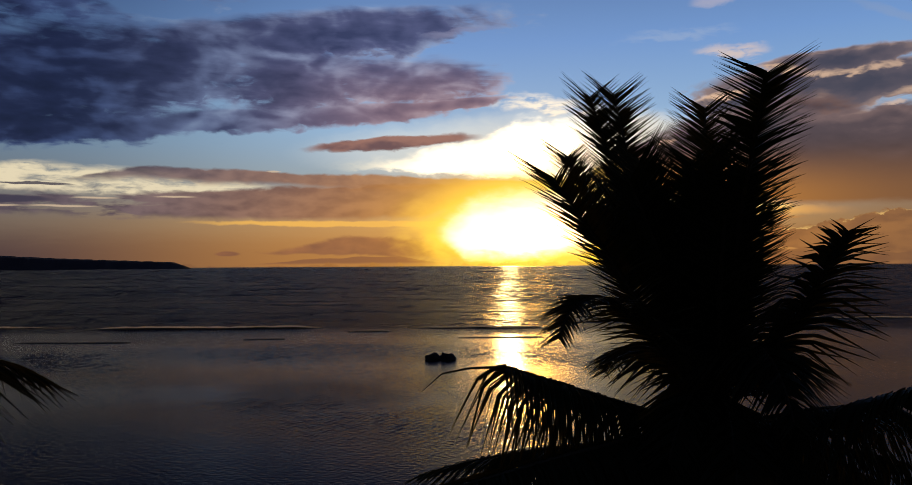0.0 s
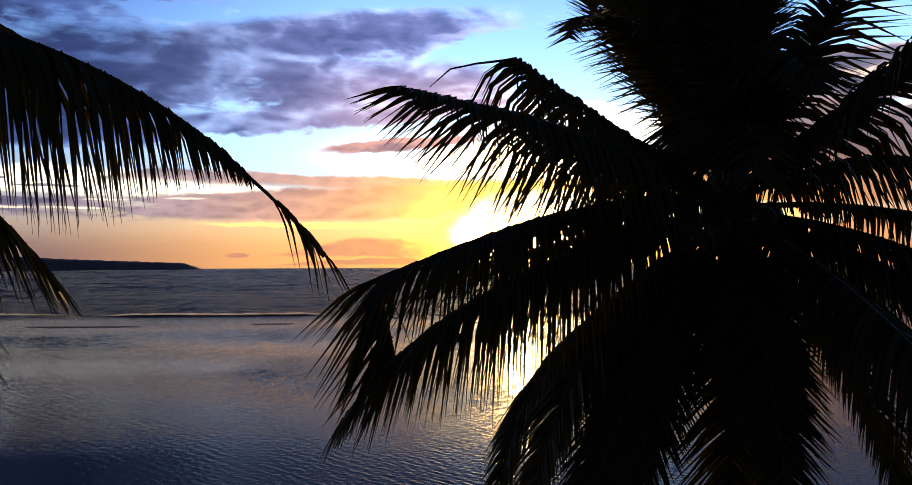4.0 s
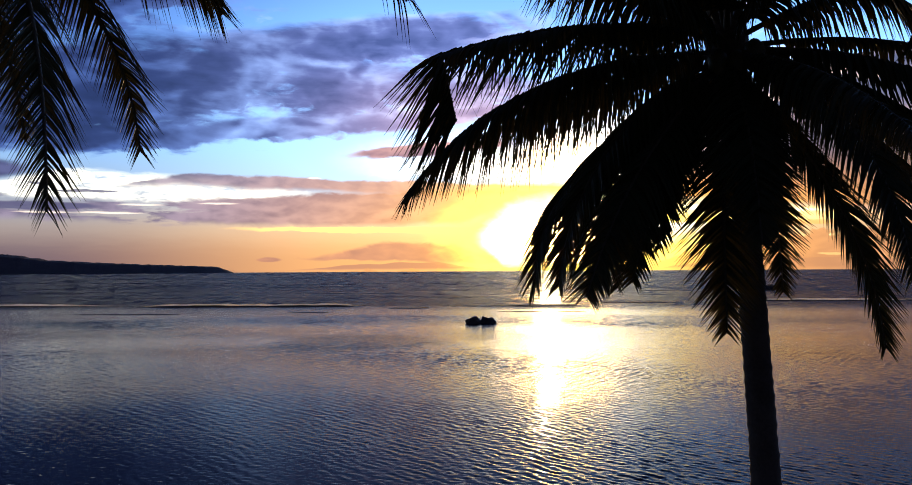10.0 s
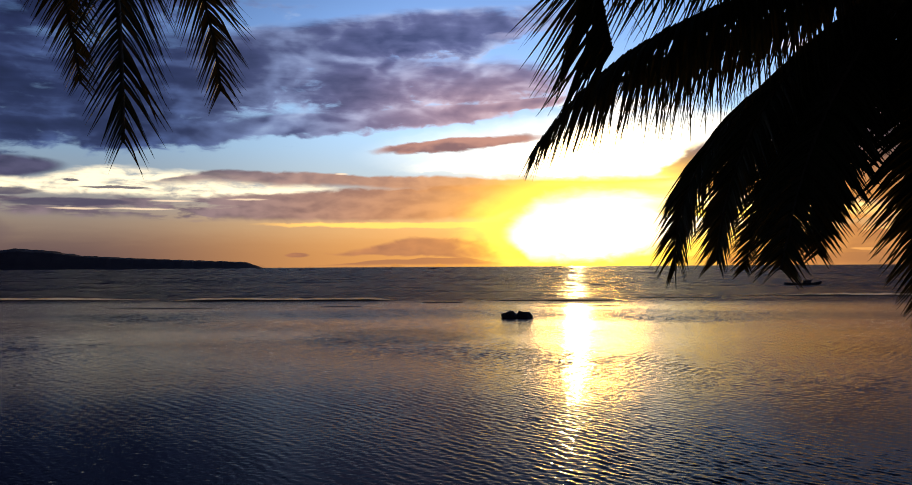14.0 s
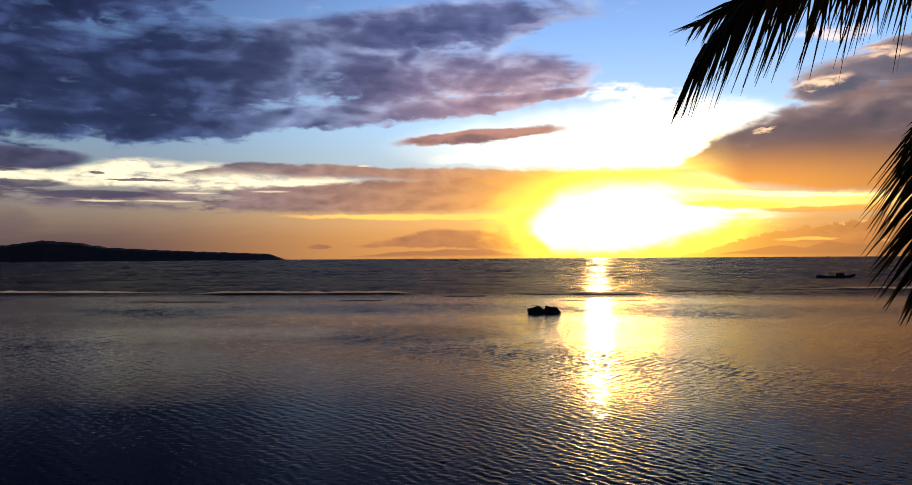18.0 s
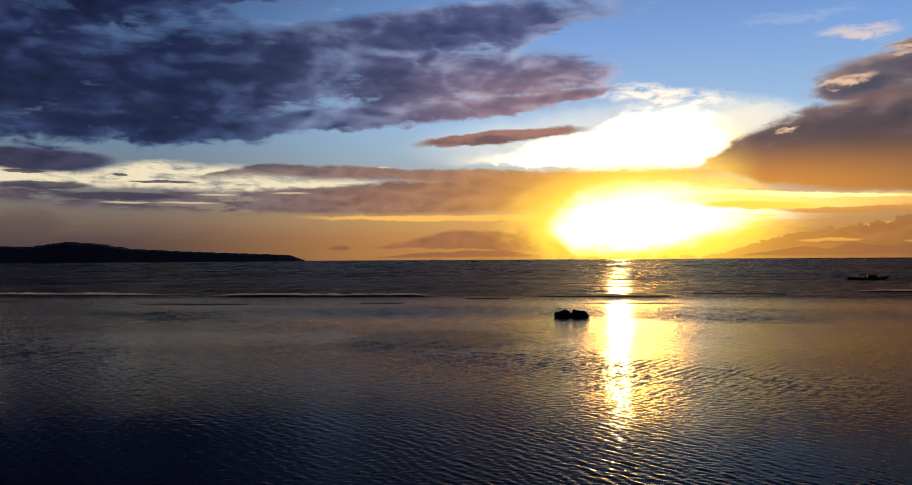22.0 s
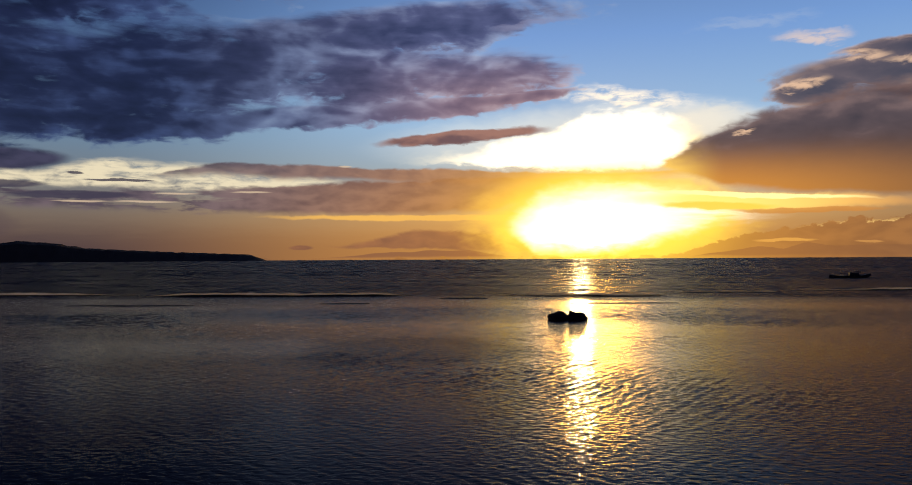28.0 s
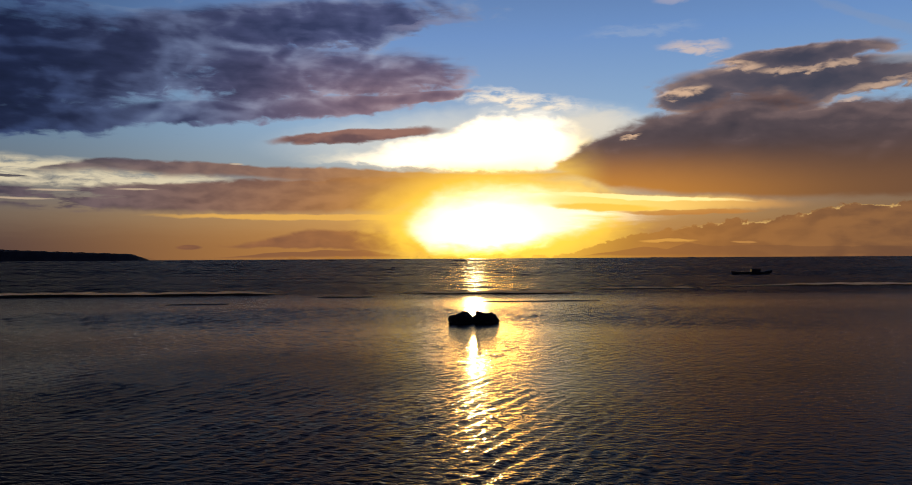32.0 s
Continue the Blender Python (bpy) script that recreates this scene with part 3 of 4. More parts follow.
def water_sheet():
    """The sea to the horizon, with real ripples on the stretch of lagoon before the beach."""
    xs, ys = [-4500, -900, -200, 0, 200, 900, 4500], [9, 30, 60, 100, 114, 160, 260, 420, 700, 1200, 2200, 3400, 4800]
    verts = [(x, y, -3.0 if 130 < y < 3000 else 0.0) for y in ys for x in xs]          # deeper under the modelled waves
    n = len(xs)
    faces = [(j * n + i, j * n + i + 1, j * n + n + i + 1, j * n + n + i) for j in range(len(ys) - 1) for i in range(n - 1)]
    ang = np.radians(np.linspace(-37, 33, 540))
    rad = 27.0 * np.exp(np.arange(0, 1.47, 0.0024))
    A, Q = np.meshgrid(ang, rad)
    X, Y = -3 + Q * np.sin(A), -8 + Q * np.cos(A)
    rng = np.random.default_rng(4)
    trains = {}
    for i in range(96):
        short, cross = i % 2, (i // 2) % 2
        length = (0.27 if short else 0.43) * math.exp(rng.normal(0, 0.22))
        heading = radians(138 if cross else 44) + rng.normal(0, 0.28)         # two crossing directions
        k = 2 * math.pi / length
        wave = 0.0031 * length * np.cos(k * (math.cos(heading) * X + math.sin(heading) * Y) + rng.uniform(0, 6.28))
        trains[short, cross] = trains.get((short, cross), 0) + wave
    patch = np.clip((Y - 40 + 5 * np.sin(X * 0.11 + 1.0) + 3 * np.sin(Y * 0.2 - X * 0.05)) / 12, 0.08, 0.92)          # which way the ripples run
    off = np.clip((Y + 3 * np.sin(X * 0.15) - 36) / 14, 0, 1)                  # longer ripples further out
    far = np.clip((Y - 62) / 25, 0, 1)
    near = (trains[1, 1] * (0.15 + patch) + trains[1, 0] * (1.15 - patch)) * (1 - 0.4 * off)
    H = near + (trains[0, 1] * (0.15 + patch) + trains[0, 0] * (1.15 - patch)) * (0.25 + 0.8 * off + 0.4 * far)
    H = H * (0.85 + 0.45 * np.sin(X * 0.21 + Y * 0.17) * np.sin(Y * 0.11 + 2)) + 6.0 * H * H
    bend_y = Y + 4 * np.sin(X * 0.13)
    H = H * (1.5 - 0.75 * np.clip((bend_y - 50) / 14, 0, 1) + 1.0 * np.clip((bend_y - 79) / 9, 0, 1))          # a calmer belt inside the reef
    fade = np.clip(np.minimum(np.minimum(A - ang[0], ang[-1] - A) / 0.08, np.minimum((Q - 27) / 2, (rad[-1] - Q) / 8)), 0, 1)
    Z = H * fade + 0.004 + 0.09 * np.clip(np.minimum(fade * 6, (rad[-1] - Q) / 30), 0, 1)
    gx, gy = ang, rad
    base, m = len(verts), len(gx)
    verts += np.stack([X.ravel(), Y.ravel(), Z.ravel()], -1).tolist()
    idx = (np.arange(len(gy) - 1)[:, None] * m + np.arange(m - 1)[None, :]).ravel() + base
    faces += np.stack([idx, idx + 1, idx + m + 1, idx + m], -1).tolist()
    # wind chop outside the reef, out to the horizon
    ang = np.radians(np.linspace(-41, 37, 1250))
    rad = 118.0 * np.exp(np.arange(0, 3.2, 0.0064))
    A, Q = np.meshgrid(ang, rad)
    X, Y = -3 + Q * np.sin(A), -8 + Q * np.cos(A)
    rough = rng.normal(0, 1, X.shape)
    rough = sum(np.roll(rough, k, 1) for k in range(-6, 7)) / 6.3                # crests lie across the view
    size = 0.0064 * Q * np.minimum(1, (Q / 260) ** 0.5)                      # finer close to the reef
    gust = 0.95 + 0.14 * np.sin(9 * np.log(Q) + 1.4 * np.sin(A * 7) + 0.8 * np.sin(A * 19)) + 0.10 * np.sin(31 * np.log(Q) + 2.0 * np.sin(A * 11 + np.log(Q) * 5))
    Z = rough * size * 0.085 * np.clip(gust, 0.25, 1.4)
    for i in range(10):
        length = 9.0 * 1.12 ** i
        heading = radians(265) + rng.normal(0, 0.3)
        Z += 0.0006 * length * np.cos(2 * math.pi / length * (math.cos(heading) * X + math.sin(heading) * Y) + rng.uniform(0, 6.28))
    edge_in = np.clip(np.minimum((Y - 112) / 20, np.minimum(A - ang[0], ang[-1] - A) / 0.06), 0, 1)
    Z = Z * edge_in * np.clip((rad[-1] - Q) / 300, 0, 1) + 0.003 + 0.05 * edge_in
    base, m = len(verts), len(ang)
    verts += np.stack([X.ravel(), Y.ravel(), Z.ravel()], -1).tolist()
    idx = (np.arange(len(rad) - 1)[:, None] * m + np.arange(m - 1)[None, :]).ravel() + base
    faces += np.stack([idx, idx + 1, idx + m + 1, idx + m], -1).tolist()
    return link("water", verts, faces, WATER)


water = tagged(water_sheet(), "calm dark sea rippled inside the reef, reflecting the sunset", "sea", kind="structure")

bm = bmesh.new()
prof = [(-4500, 1.6), (-400, 1.5), (-60, 1.4), (-8, 1.25), (2, 1.15), (7, 0.95), (12, 0.45), (17, -0.05), (24, -0.6)]
cols = [-4500, -600, -120] + list(range(-40, 41, 4)) + [120, 600, 4500]
grid = [[bm.verts.new((x, y, z + (0.12 * noise.noise((x * 0.2, y * 0.3, 4.0)) if abs(x) < 60 and -10 < y < 20 else 0))) for x in cols] for y, z in prof]
for r0, r1 in zip(grid, grid[1:]):
    for i in range(len(cols) - 1):
        bm.faces.new((r0[i], r0[i + 1], r1[i + 1], r1[i]))
ground = tagged(part("ground", bm, SAND), "sandy beach sloping down into the lagoon", "beach", kind="structure")


def headland():
    """A long wooded ridge that runs down to a point on the horizon."""
    verts, faces, n, m = [], [], 300, 9
    crest = [(-60, 0.7), (-42, 0.75), (-38, 1.0), (-36, 0.98), (-34, 1.28), (-32, 1.15), (-30, 0.85), (-27, 0.70), (-24, 0.58), (-21.5, 0.50), (-19.6, 0.42), (-18.5, 0.03)]
    for i in range(n):
        deg = -60 + (60 - 18.5) * i / (n - 1)
        top = 3000 * math.tan(1.1 * radians(float(np.interp(deg, [c[0] for c in crest], [c[1] for c in crest]))))
        a = radians(deg)
        for j in range(m):
            g = j / (m - 1)
            d = 2900 + 700 * g
            h = top * math.sin(math.pi * min(1, g * 1.6 + 0.05)) ** 0.5 if g < 0.58 else top * (1 - g)
            h += (1.6 * noise.noise((i * 0.9, j * 1.3, 0)) + 2.2 * noise.noise((i * 0.31, j * 0.5, 5))) * (h > 6)
            verts.append((d * math.sin(a), d * math.cos(a), h if 0 < j < m - 1 else -2))
    for i in range(n - 1):
        for j in range(m - 1):
            k = i * m + j
            faces.append((k, k + m, k + m + 1, k + 1))
    return link("headland", verts, faces, HILL, smooth=False)


tagged(headland(), "low wooded headland, dark against the evening sky", "headland", kind="structure")

# ---- rocks and reef ----


def boulder(name, at, size, seed, mat, turn=0.0, sub=4, rough=0.30, block=1.0):
    """A weathered stone; block below 1 gives it flatter sides."""
    bm = bmesh.new()
    bmesh.ops.create_icosphere(bm, subdivisions=sub, radius=1.0)
    for v in bm.verts:
        p = v.co.copy()
        k = 1 + rough * noise.noise(p * 1.3 + Vector((seed, 0, 0))) + 0.4 * rough * noise.noise(p * 3.1 + Vector((0, seed, 0))) + 0.30 * rough * noise.noise(p * 7 + Vector((0, 0, seed))) + 0.14 * rough * noise.noise(p * 15 + Vector((seed, seed, 0)))
        q = [math.copysign(abs(c) ** block, c) for c in p]
        v.co = Vector((q[0] * size[0], q[1] * size[1], q[2] * size[2])) * k
    ob = part(name, bm, mat)
    ob.matrix_world = pose(*at, 0, 0, turn)
    return ob


ROCK_AT = (-1.75, 86.0)
tagged(boulder("boulder", (ROCK_AT[0] - 0.76, ROCK_AT[1], -0.02), (0.86, 0.76, 0.82), 3, ROCK, 10, 5, 0.28, 0.92), "dark rounded boulder standing in the calm water", "rock", "boulders in the lagoon")
tagged(boulder("boulder", (ROCK_AT[0] + 0.74, ROCK_AT[1] + 0.1, -0.05), (0.98, 0.8, 0.80), 12, ROCK, 0, 5, 0.32, 0.94), "dark boulder sloping to one side in the calm water", "rock", "boulders in the lagoon")

# ---- palms ----
DOWN = Vector((0, 0, -1))


def rachis(base, az0, el0, length, droop, sweep, power, bend, n=30):
    """The midrib: rises, droops, and may be broken over at a point of its length."""
    pts = [Vector(base)]
    for i in range(n):
        s = (i + 0.5) / n
        e, a = radians(el0 - droop * s ** power - (bend[1] if s > bend[0] else 0)), radians(az0 + sweep * s * s)
        pts.append(pts[-1] + Vector((math.cos(e) * math.sin(a), math.cos(e) * math.cos(a), math.sin(e))) * (length / n))
    return pts


def tube(pts, radii, sides=6, flat=1.0):
    verts, faces = [], []
    for i, p in enumerate(pts):
        d = (pts[min(i + 1, len(pts) - 1)] - pts[max(i - 1, 0)]).normalized()
        side = d.cross(Vector((0, 0, 1)))
        side = side.normalized() if side.length > 1e-3 else Vector((1, 0, 0))
        up = side.cross(d)
        for k in range(sides):
            t = 2 * math.pi * k / sides
            verts.append(p + side * (math.cos(t) * radii[i]) + up * (math.sin(t) * radii[i] * flat))
    for i in range(len(pts) - 1):
        for k in range(sides):
            a, b = i * sides + k, i * sides + (k + 1) % sides
            faces.append((a, b, b + sides, a + sides))
    faces.append(tuple(range(sides))[::-1])
    faces.append(tuple(range((len(pts) - 1) * sides, len(pts) * sides)))
    return verts, faces


def blade(verts, faces, at, first, along, fall, hang, length, width, twist, seg=5):
    """One folded leaflet, broad at its foot, that curves over once and then hangs straight."""
    k0, p = len(verts), at.copy()
    for i in range(seg + 1):
        u = i / seg
        h = hang * min(1, 0.35 + 1.6 * u)
        d = (first * (1 - h) + fall * (h * 1.15)).normalized()
        wdt = width * (1.5 - 1.53 * u if u < 0.3 else 1.04 - 0.98 * max(0, (u - 0.3) / 0.7) ** 0.9)
        side = (along - d * along.dot(d)).normalized()
        side = side * math.cos(twist) + d.cross(side) * math.sin(twist)
        fold = d.cross(side) * (wdt * 0.30)
        verts += [p + side * wdt * 0.5 + fold, p, p - side * wdt * 0.5 + fold]
        p = p + d * (length / seg)
    for i in range(seg):
        a = k0 + i * 3
        faces += [(a, a + 3, a + 4, a + 1), (a + 1, a + 4, a + 5, a + 2)]


def frond(tree, heart, row, seed, broad, single=0):
    """A feather leaf: stalk, midrib and two rows of leaflets."""
    az0, el0, length, droop, sweep, power, hang, size, *bend = row
    bare = bend[2] if len(bend) > 2 else 0.0             # a stripped stretch behind the break
    bend = bend or (1.0, 0.0)
    rnd = random.Random(seed)
    a0, e0 = radians(az0), radians(el0)
    base = Vector(heart) + Vector((math.sin(a0) * 0.12, math.cos(a0) * 0.12, 0.35 * math.sin(e0) - 0.05))
    pts = rachis(base, az0, el0, length, droop, sweep, power, bend)
    n = len(pts) - 1
    v, f = tube(pts, [0.012 + 0.036 * (1 - i / n) ** 1.6 + (0.03 if i == 0 else 0) for i in range(n + 1)], 6, 0.75)
    stalk = link("frond", v, f, STEM, tree)
    fall = Vector((-0.24, 0.1, -1)).normalized() if size < 0.7 and hang > 0.6 else DOWN      # some fronds are combed aside by the breeze
    taper = 0.3 if bend[1] > 20 else 0.2 if hang < 0.2 else 0.35 if length < 3.1 and size > 1 else 0.65 if size < 0.7 else 0.72
    verts, faces = [], []
    count = int(length * (42 if bare else 32 if hang > 0.3 else 36))
    for i in range(count):
        s = 0.13 + 0.87 * (i + 0.5) / count
        q = s * n
        j = min(int(q), n - 1)
        at = pts[j].lerp(pts[j + 1], q - j)
        fwd = (pts[j + 1] - pts[j]).normalized()
        lat = fwd.cross(Vector((0, 0, 1)))
        lat = lat.normalized() if lat.length > 0.05 else Vector((math.cos(a0), -math.sin(a0), 0))
        up = lat.cross(fwd)
        ell = size * (0.45 + 0.55 * min(1, (s - 0.1) / 0.25)) * (1 - taper * max(0, (s - 0.5) / 0.5) ** 1.5)
        if bare and s > bend[0]:
            if s < bend[0] + bare or i % 3:
                continue
            ell = size * 0.42
        elif bare:
            ell *= min(1.0, 0.14 + 1.9 * (1 - s / bend[0]))
        if bend[1] > 20 and s > bend[0]:                 # the broken end splays out
            ell *= 1.05
            lat, up = (up * 0.45 + lat * 0.89).normalized(), (lat * -0.45 + up * 0.89).normalized()
        for sd in (-1, 1):
            if rnd.random() < 0.015:
                continue
            lean = 0.50 + 0.6 * s ** 1.5 + rnd.uniform(-0.05, 0.05) + 0.08 * noise.noise((s * 6, seed, sd))
            lean *= 0.78 if hang < 0.2 else 1.0
            loose = hang * (0.5 if bend[1] > 20 and s > bend[0] else 1.0 - (0.15 if size > 1.1 else 0.5) * s ** 3)
            if bend[1] <= 20:                            # where the rib itself hangs, the leaflets stand out to both sides
                loose *= 1.0 - 0.42 * min(1.0, max(0.0, (-fwd.z - 0.45) / 0.4))
            first = (lat * sd + fwd * lean + up * (0.30 + rnd.uniform(-0.06, 0.06)) * (1 - loose)).normalized()
            if bend[1] > 60 and s > bend[0]:             # all the folded leaflets hang out to the open side
                first = (Vector((-0.80, 0.15, -0.15)) * (1.0 if sd > 0 else 0.55) + fwd * (0.35 + 0.3 * rnd.random())).normalized()
            torn = 0.55 if rnd.random() < 0.03 else 1.0
            lv, lf = ([], []) if single > 0 else (verts, faces)
            blade(lv, lf, at, first, fwd, fall, min(0.97, max(0.02, loose + rnd.uniform(-0.14, 0.06) + 0.05 * noise.noise((s * 5, seed, 4 + sd)))),
                  ell * torn * rnd.uniform(0.90, 1.06), (0.75 if size < 0.7 else 1) * (1.12 - 0.5 * s * s) * broad * rnd.uniform(0.7, 1.2), rnd.uniform(-0.9, 0.9))
            if single > 0:
                single -= 1
                link("leaflet", lv, lf, LEAF, stalk)
    if verts:
        tagged(link("foliage", verts, faces, LEAF, stalk), kind="stuff")
    if el0 > 12 and -140 < az0 < -130 and length < 3.3:     # a snapped, leafless tip
        v, f = tube([pts[-1], pts[-1] + Vector((-0.30, 0.05, -0.02)), pts[-1] + Vector((-0.50, 0.05, -0.06)), pts[-1] + Vector((-0.66, 0.05, -0.20))], [0.012, 0.009, 0.007, 0.003], 5)
        link("broken_tip", v, f, STEM, stalk, "bare snapped end of the leaf rib")
    return pts


def trunk(tree, line, radius):
    """A ringed stem along a gentle curve."""
    pts, radii, n = [], [], 170
    for i in range(n + 1):
        s = i / n
        q = s * (len(line) - 1)
        j = min(int(q), len(line) - 2)
        p0, p1, p2, p3 = (Vector(line[max(0, min(len(line) - 1, j + k))]) for k in (-1, 0, 1, 2))
        t = q - j
        pts.append(0.5 * (2 * p1 + (p2 - p0) * t + (2 * p0 - 5 * p1 + 4 * p2 - p3) * t * t + (3 * p1 - p0 - 3 * p2 + p3) * t ** 3))
        ring = 0.010 * (1 - abs((i % 3) - 1)) + 0.006 * noise.noise((0, 0, s * 40))
        radii.append(radius * (1.0 - 0.18 * s + 0.55 * math.exp(-s * 16)) + ring)
    v, f = tube(pts, radii, 18)
    return link("trunk", v, f, BARK, tree, "grey ringed palm trunk")


def palm(heart, line, radius, rows, nuts, seed, broad, label):
    tree = tagged(new("palm_tree"), label, "palm tree", "coconut palms on the beach")
    trunk(tree, line, radius)
    bm = bmesh.new()                                     # fibrous leaf bases round the growing point
    bmesh.ops.create_icosphere(bm, subdivisions=3, radius=1.0)
    for v in bm.verts:
        k = 1 + 0.22 * noise.noise(v.co * 3)
        v.co = Vector((v.co.x * 0.24 * k, v.co.y * 0.24 * k, v.co.z * 0.55 * k)) + Vector(heart) + Vector((0, 0, -0.05))
    part("leaf_base", bm, FIBRE, tree, "brown fibrous sheath under the crown")
    for i, row in enumerate(rows):
        frond(tree, heart, row, seed + i, broad, 290 if i == 0 else 0)
    rnd = random.Random(seed)
    for i in range(nuts):
        a, r = i * 2.4 + 0.4, rnd.uniform(0.36, 0.54)
        bm = bmesh.new()
        bmesh.ops.create_icosphere(bm, subdivisions=2, radius=0.125)
        for v in bm.verts:
            v.co.z *= 1.25
            k = 1 - 0.10 * max(0, abs(v.co.z) - 0.08) / 0.08
            v.co.x *= k
            v.co.y *= k
        bmesh.ops.translate(bm, verts=bm.verts, vec=Vector(heart) + Vector((math.sin(a) * r, math.cos(a) * r, rnd.uniform(-0.42, -0.12))))
        part("coconut", bm, NUT, tree)
    return tree


# azimuth, rise, length, droop, sweep, power, hang of leaflets, leaflet length, break (where along it, by how much)
HEART_A = (2.68, 8.2, 8.65)
ROWS_A = [
    (-129.62, 7.52, 4.70, 31.73, 13.25, 0.64, 0.7, 1.05, 0.87, 79.89),
    (-123.4, -8.9, 4.48, 46.87, 42.0, 1.98, 0.82, 1.3),
    (-94.78, -31.81, 3.75, 58.7, -29.99, 2.24, 0.86, 0.95),
    (-136.16, -34.41, 4.05, 18.97, -13.4, 1.5, 0.8, 0.9),
    (-28, -35.16, 3.54, 37.92, 4.83, 1.36, 0.6, 0.8),
    (-121.96, -46.76, 2.44, 41.62, -6.6, 1.36, 0.7, 0.7),
    (-158.69, -59.72, 3.23, 22.44, -12.01, 1.3, 0.55, 0.8),
    (31.73, -22.05, 3.93, 65.48, 5.32, 1.32, 0.55, 0.75),
    (153.11, -23.25, 3.62, 60.25, 8.61, 1.31, 0.7, 0.9),
    (85.71, -46.75, 3.86, 37.77, -7.65, 1.43, 0.65, 0.9),
    (173.66, -15.6, 4.18, 21.33, 4.29, 1.26, 0.75, 0.8),
    (125.08, 19.45, 2.4, 150.0, -33.99, 3.0, 0.75, 0.8),
    (171.46, 15.39, 3.6, -4.96, 5.2, 1.48, 0.75, 1),
    (68.14, -10.23, 3.64, 24.1, -2.62, 1.15, 0.75, 0.8),
    (-130.83, 16.9, 3.08, -0.35, -3.01, 1.4, 0.88, 1.15),
    (-142.32, 14.15, 4.64, 14.49, 6.4, 0.45, 0.75, 1.1),
    (-174.43, 70.12, 4.04, 56.5, 12.17, 1.36, 0.15, 0.52),
    (-30, 61.23, 4.15, -0.19, 12.49, 1.4, 0.15, 0.68),
    (13.96, 61.32, 3.97, -0.1, 6.76, 1.4, 0.15, 0.68),
    (-122.1, 52.82, 3.09, 12.45, -9.51, 1.24, 0.15, 0.68),
    (164.25, 42.93, 2.63, -1.08, 13.55, 1.39, 0.5, 0.85),
    (-19.9, 46.36, 4.21, -0.11, -3.82, 1.4, 0.15, 0.68),
    (-129.19, 44.81, 3.07, 99.28, -18.89, 2.92, 0.4, 0.62),
    (-25.41, 63.98, 4.07, 0.36, 17.55, 1.4, 0.15, 0.68),
    (-60.89, -6.61, 3.52, 15.3, -2.82, 1.5, 0.6, 0.95),
]
rnd = random.Random(5)
ROWS_A += [(rnd.uniform(-190, 0), rnd.uniform(64, 82), rnd.uniform(1.9, 2.7), rnd.uniform(5, 30), rnd.uniform(-10, 10), 1.4, 0.12, 0.68) for i in range(21)]
ROWS_A += [(a, rnd.uniform(-42, -25), rnd.uniform(2.6, 3.3), rnd.uniform(25, 40), 0, 1.3, 0.6, 0.75) for a in (-170, -137, -20, 190, -60)]
ROWS_A += [(a, rnd.uniform(25, 50), rnd.uniform(2.4, 2.9), rnd.uniform(70, 105), rnd.uniform(-8, 8), 1.5, 0.55, 0.85) for a in (-165, -174, -14, -156)]
ROWS_A += [(-118, -24, 3.7, 58, 0, 1.3, 0.72, 0.9), (-130, -30, 3.5, 48, 0, 1.3, 0.7, 0.9), (-95, -34, 3.2, 46, 0, 1.2, 0.7, 0.85),
           (120, -15, 3.4, 55, 0, 1.3, 0.7, 0.85), (112, 2, 3.9, 50, 0, 1.3, 0.7, 0.6), (135, -8, 3.6, 45, 0, 1.3, 0.7, 0.9), (100, -28, 3.8, 45, 0, 1.3, 0.65, 0.9)]
HEART_B = (-4.03, 3.85, 9.2)
ROWS_B = [
    (80.31, 14.76, 3.65, 70.78, -23.26, 1.03, 0.85, 1.15, 0.83, -4.06, 0.04),
    (78.2, -10.5, 2.24, 49.05, -26.4, 1.2, 0.85, 0.95),
    (18.69, -21.65, 2.84, 62.04, -2.35, 1.49, 0.78, 0.66),
    (98.45, -26.21, 2.83, 63.11, 19.74, 0.37, 0.8, 0.69),
    (-43.92, -32.84, 3.22, 34.77, -7.17, 1.39, 0.75, 0.6),
    (16.9, 34.2, 2.47, 71.31, 16.1, 1.34, 0.6, 0.9),
    (-22.32, -12.75, 3.03, 61.14, 21.95, 1.28, 0.75, 0.6),
]
ROWS_B += [(a, rnd.uniform(20, 60), rnd.uniform(3.2, 3.8), rnd.uniform(40, 70), 0, 1.4, 0.5, 0.85) for a in (-60, -85, -110, -135, -160, 175)]
ROWS_B += [(a, rnd.uniform(-35, -5), rnd.uniform(3.2, 3.8), rnd.uniform(45, 60), 0, 1.4, 0.8, 0.85) for a in (-75, -105, -140, -170, 165)]
palm(HEART_A, [(2.77, 7.38, 0.4), (2.86, 7.6, 3.0), (2.83, 7.85, 5.3), (2.77, 8.06, 7.4), (2.70, 8.2, 8.6)], 0.165, ROWS_A, 12, 100, 0.042,
     "tall coconut palm with a full drooping crown and green nuts")
palm(HEART_B, [(-4.19, 3.75, 0.8), (-4.13, 3.78, 3.0), (-4.09, 3.80, 5.2), (-4.05, 3.82, 7.4), (-4.03, 3.85, 9.1)], 0.12, ROWS_B, 6, 300, 0.030,
     "slender coconut palm with hanging feathery fronds")

# ---- reef edge ----


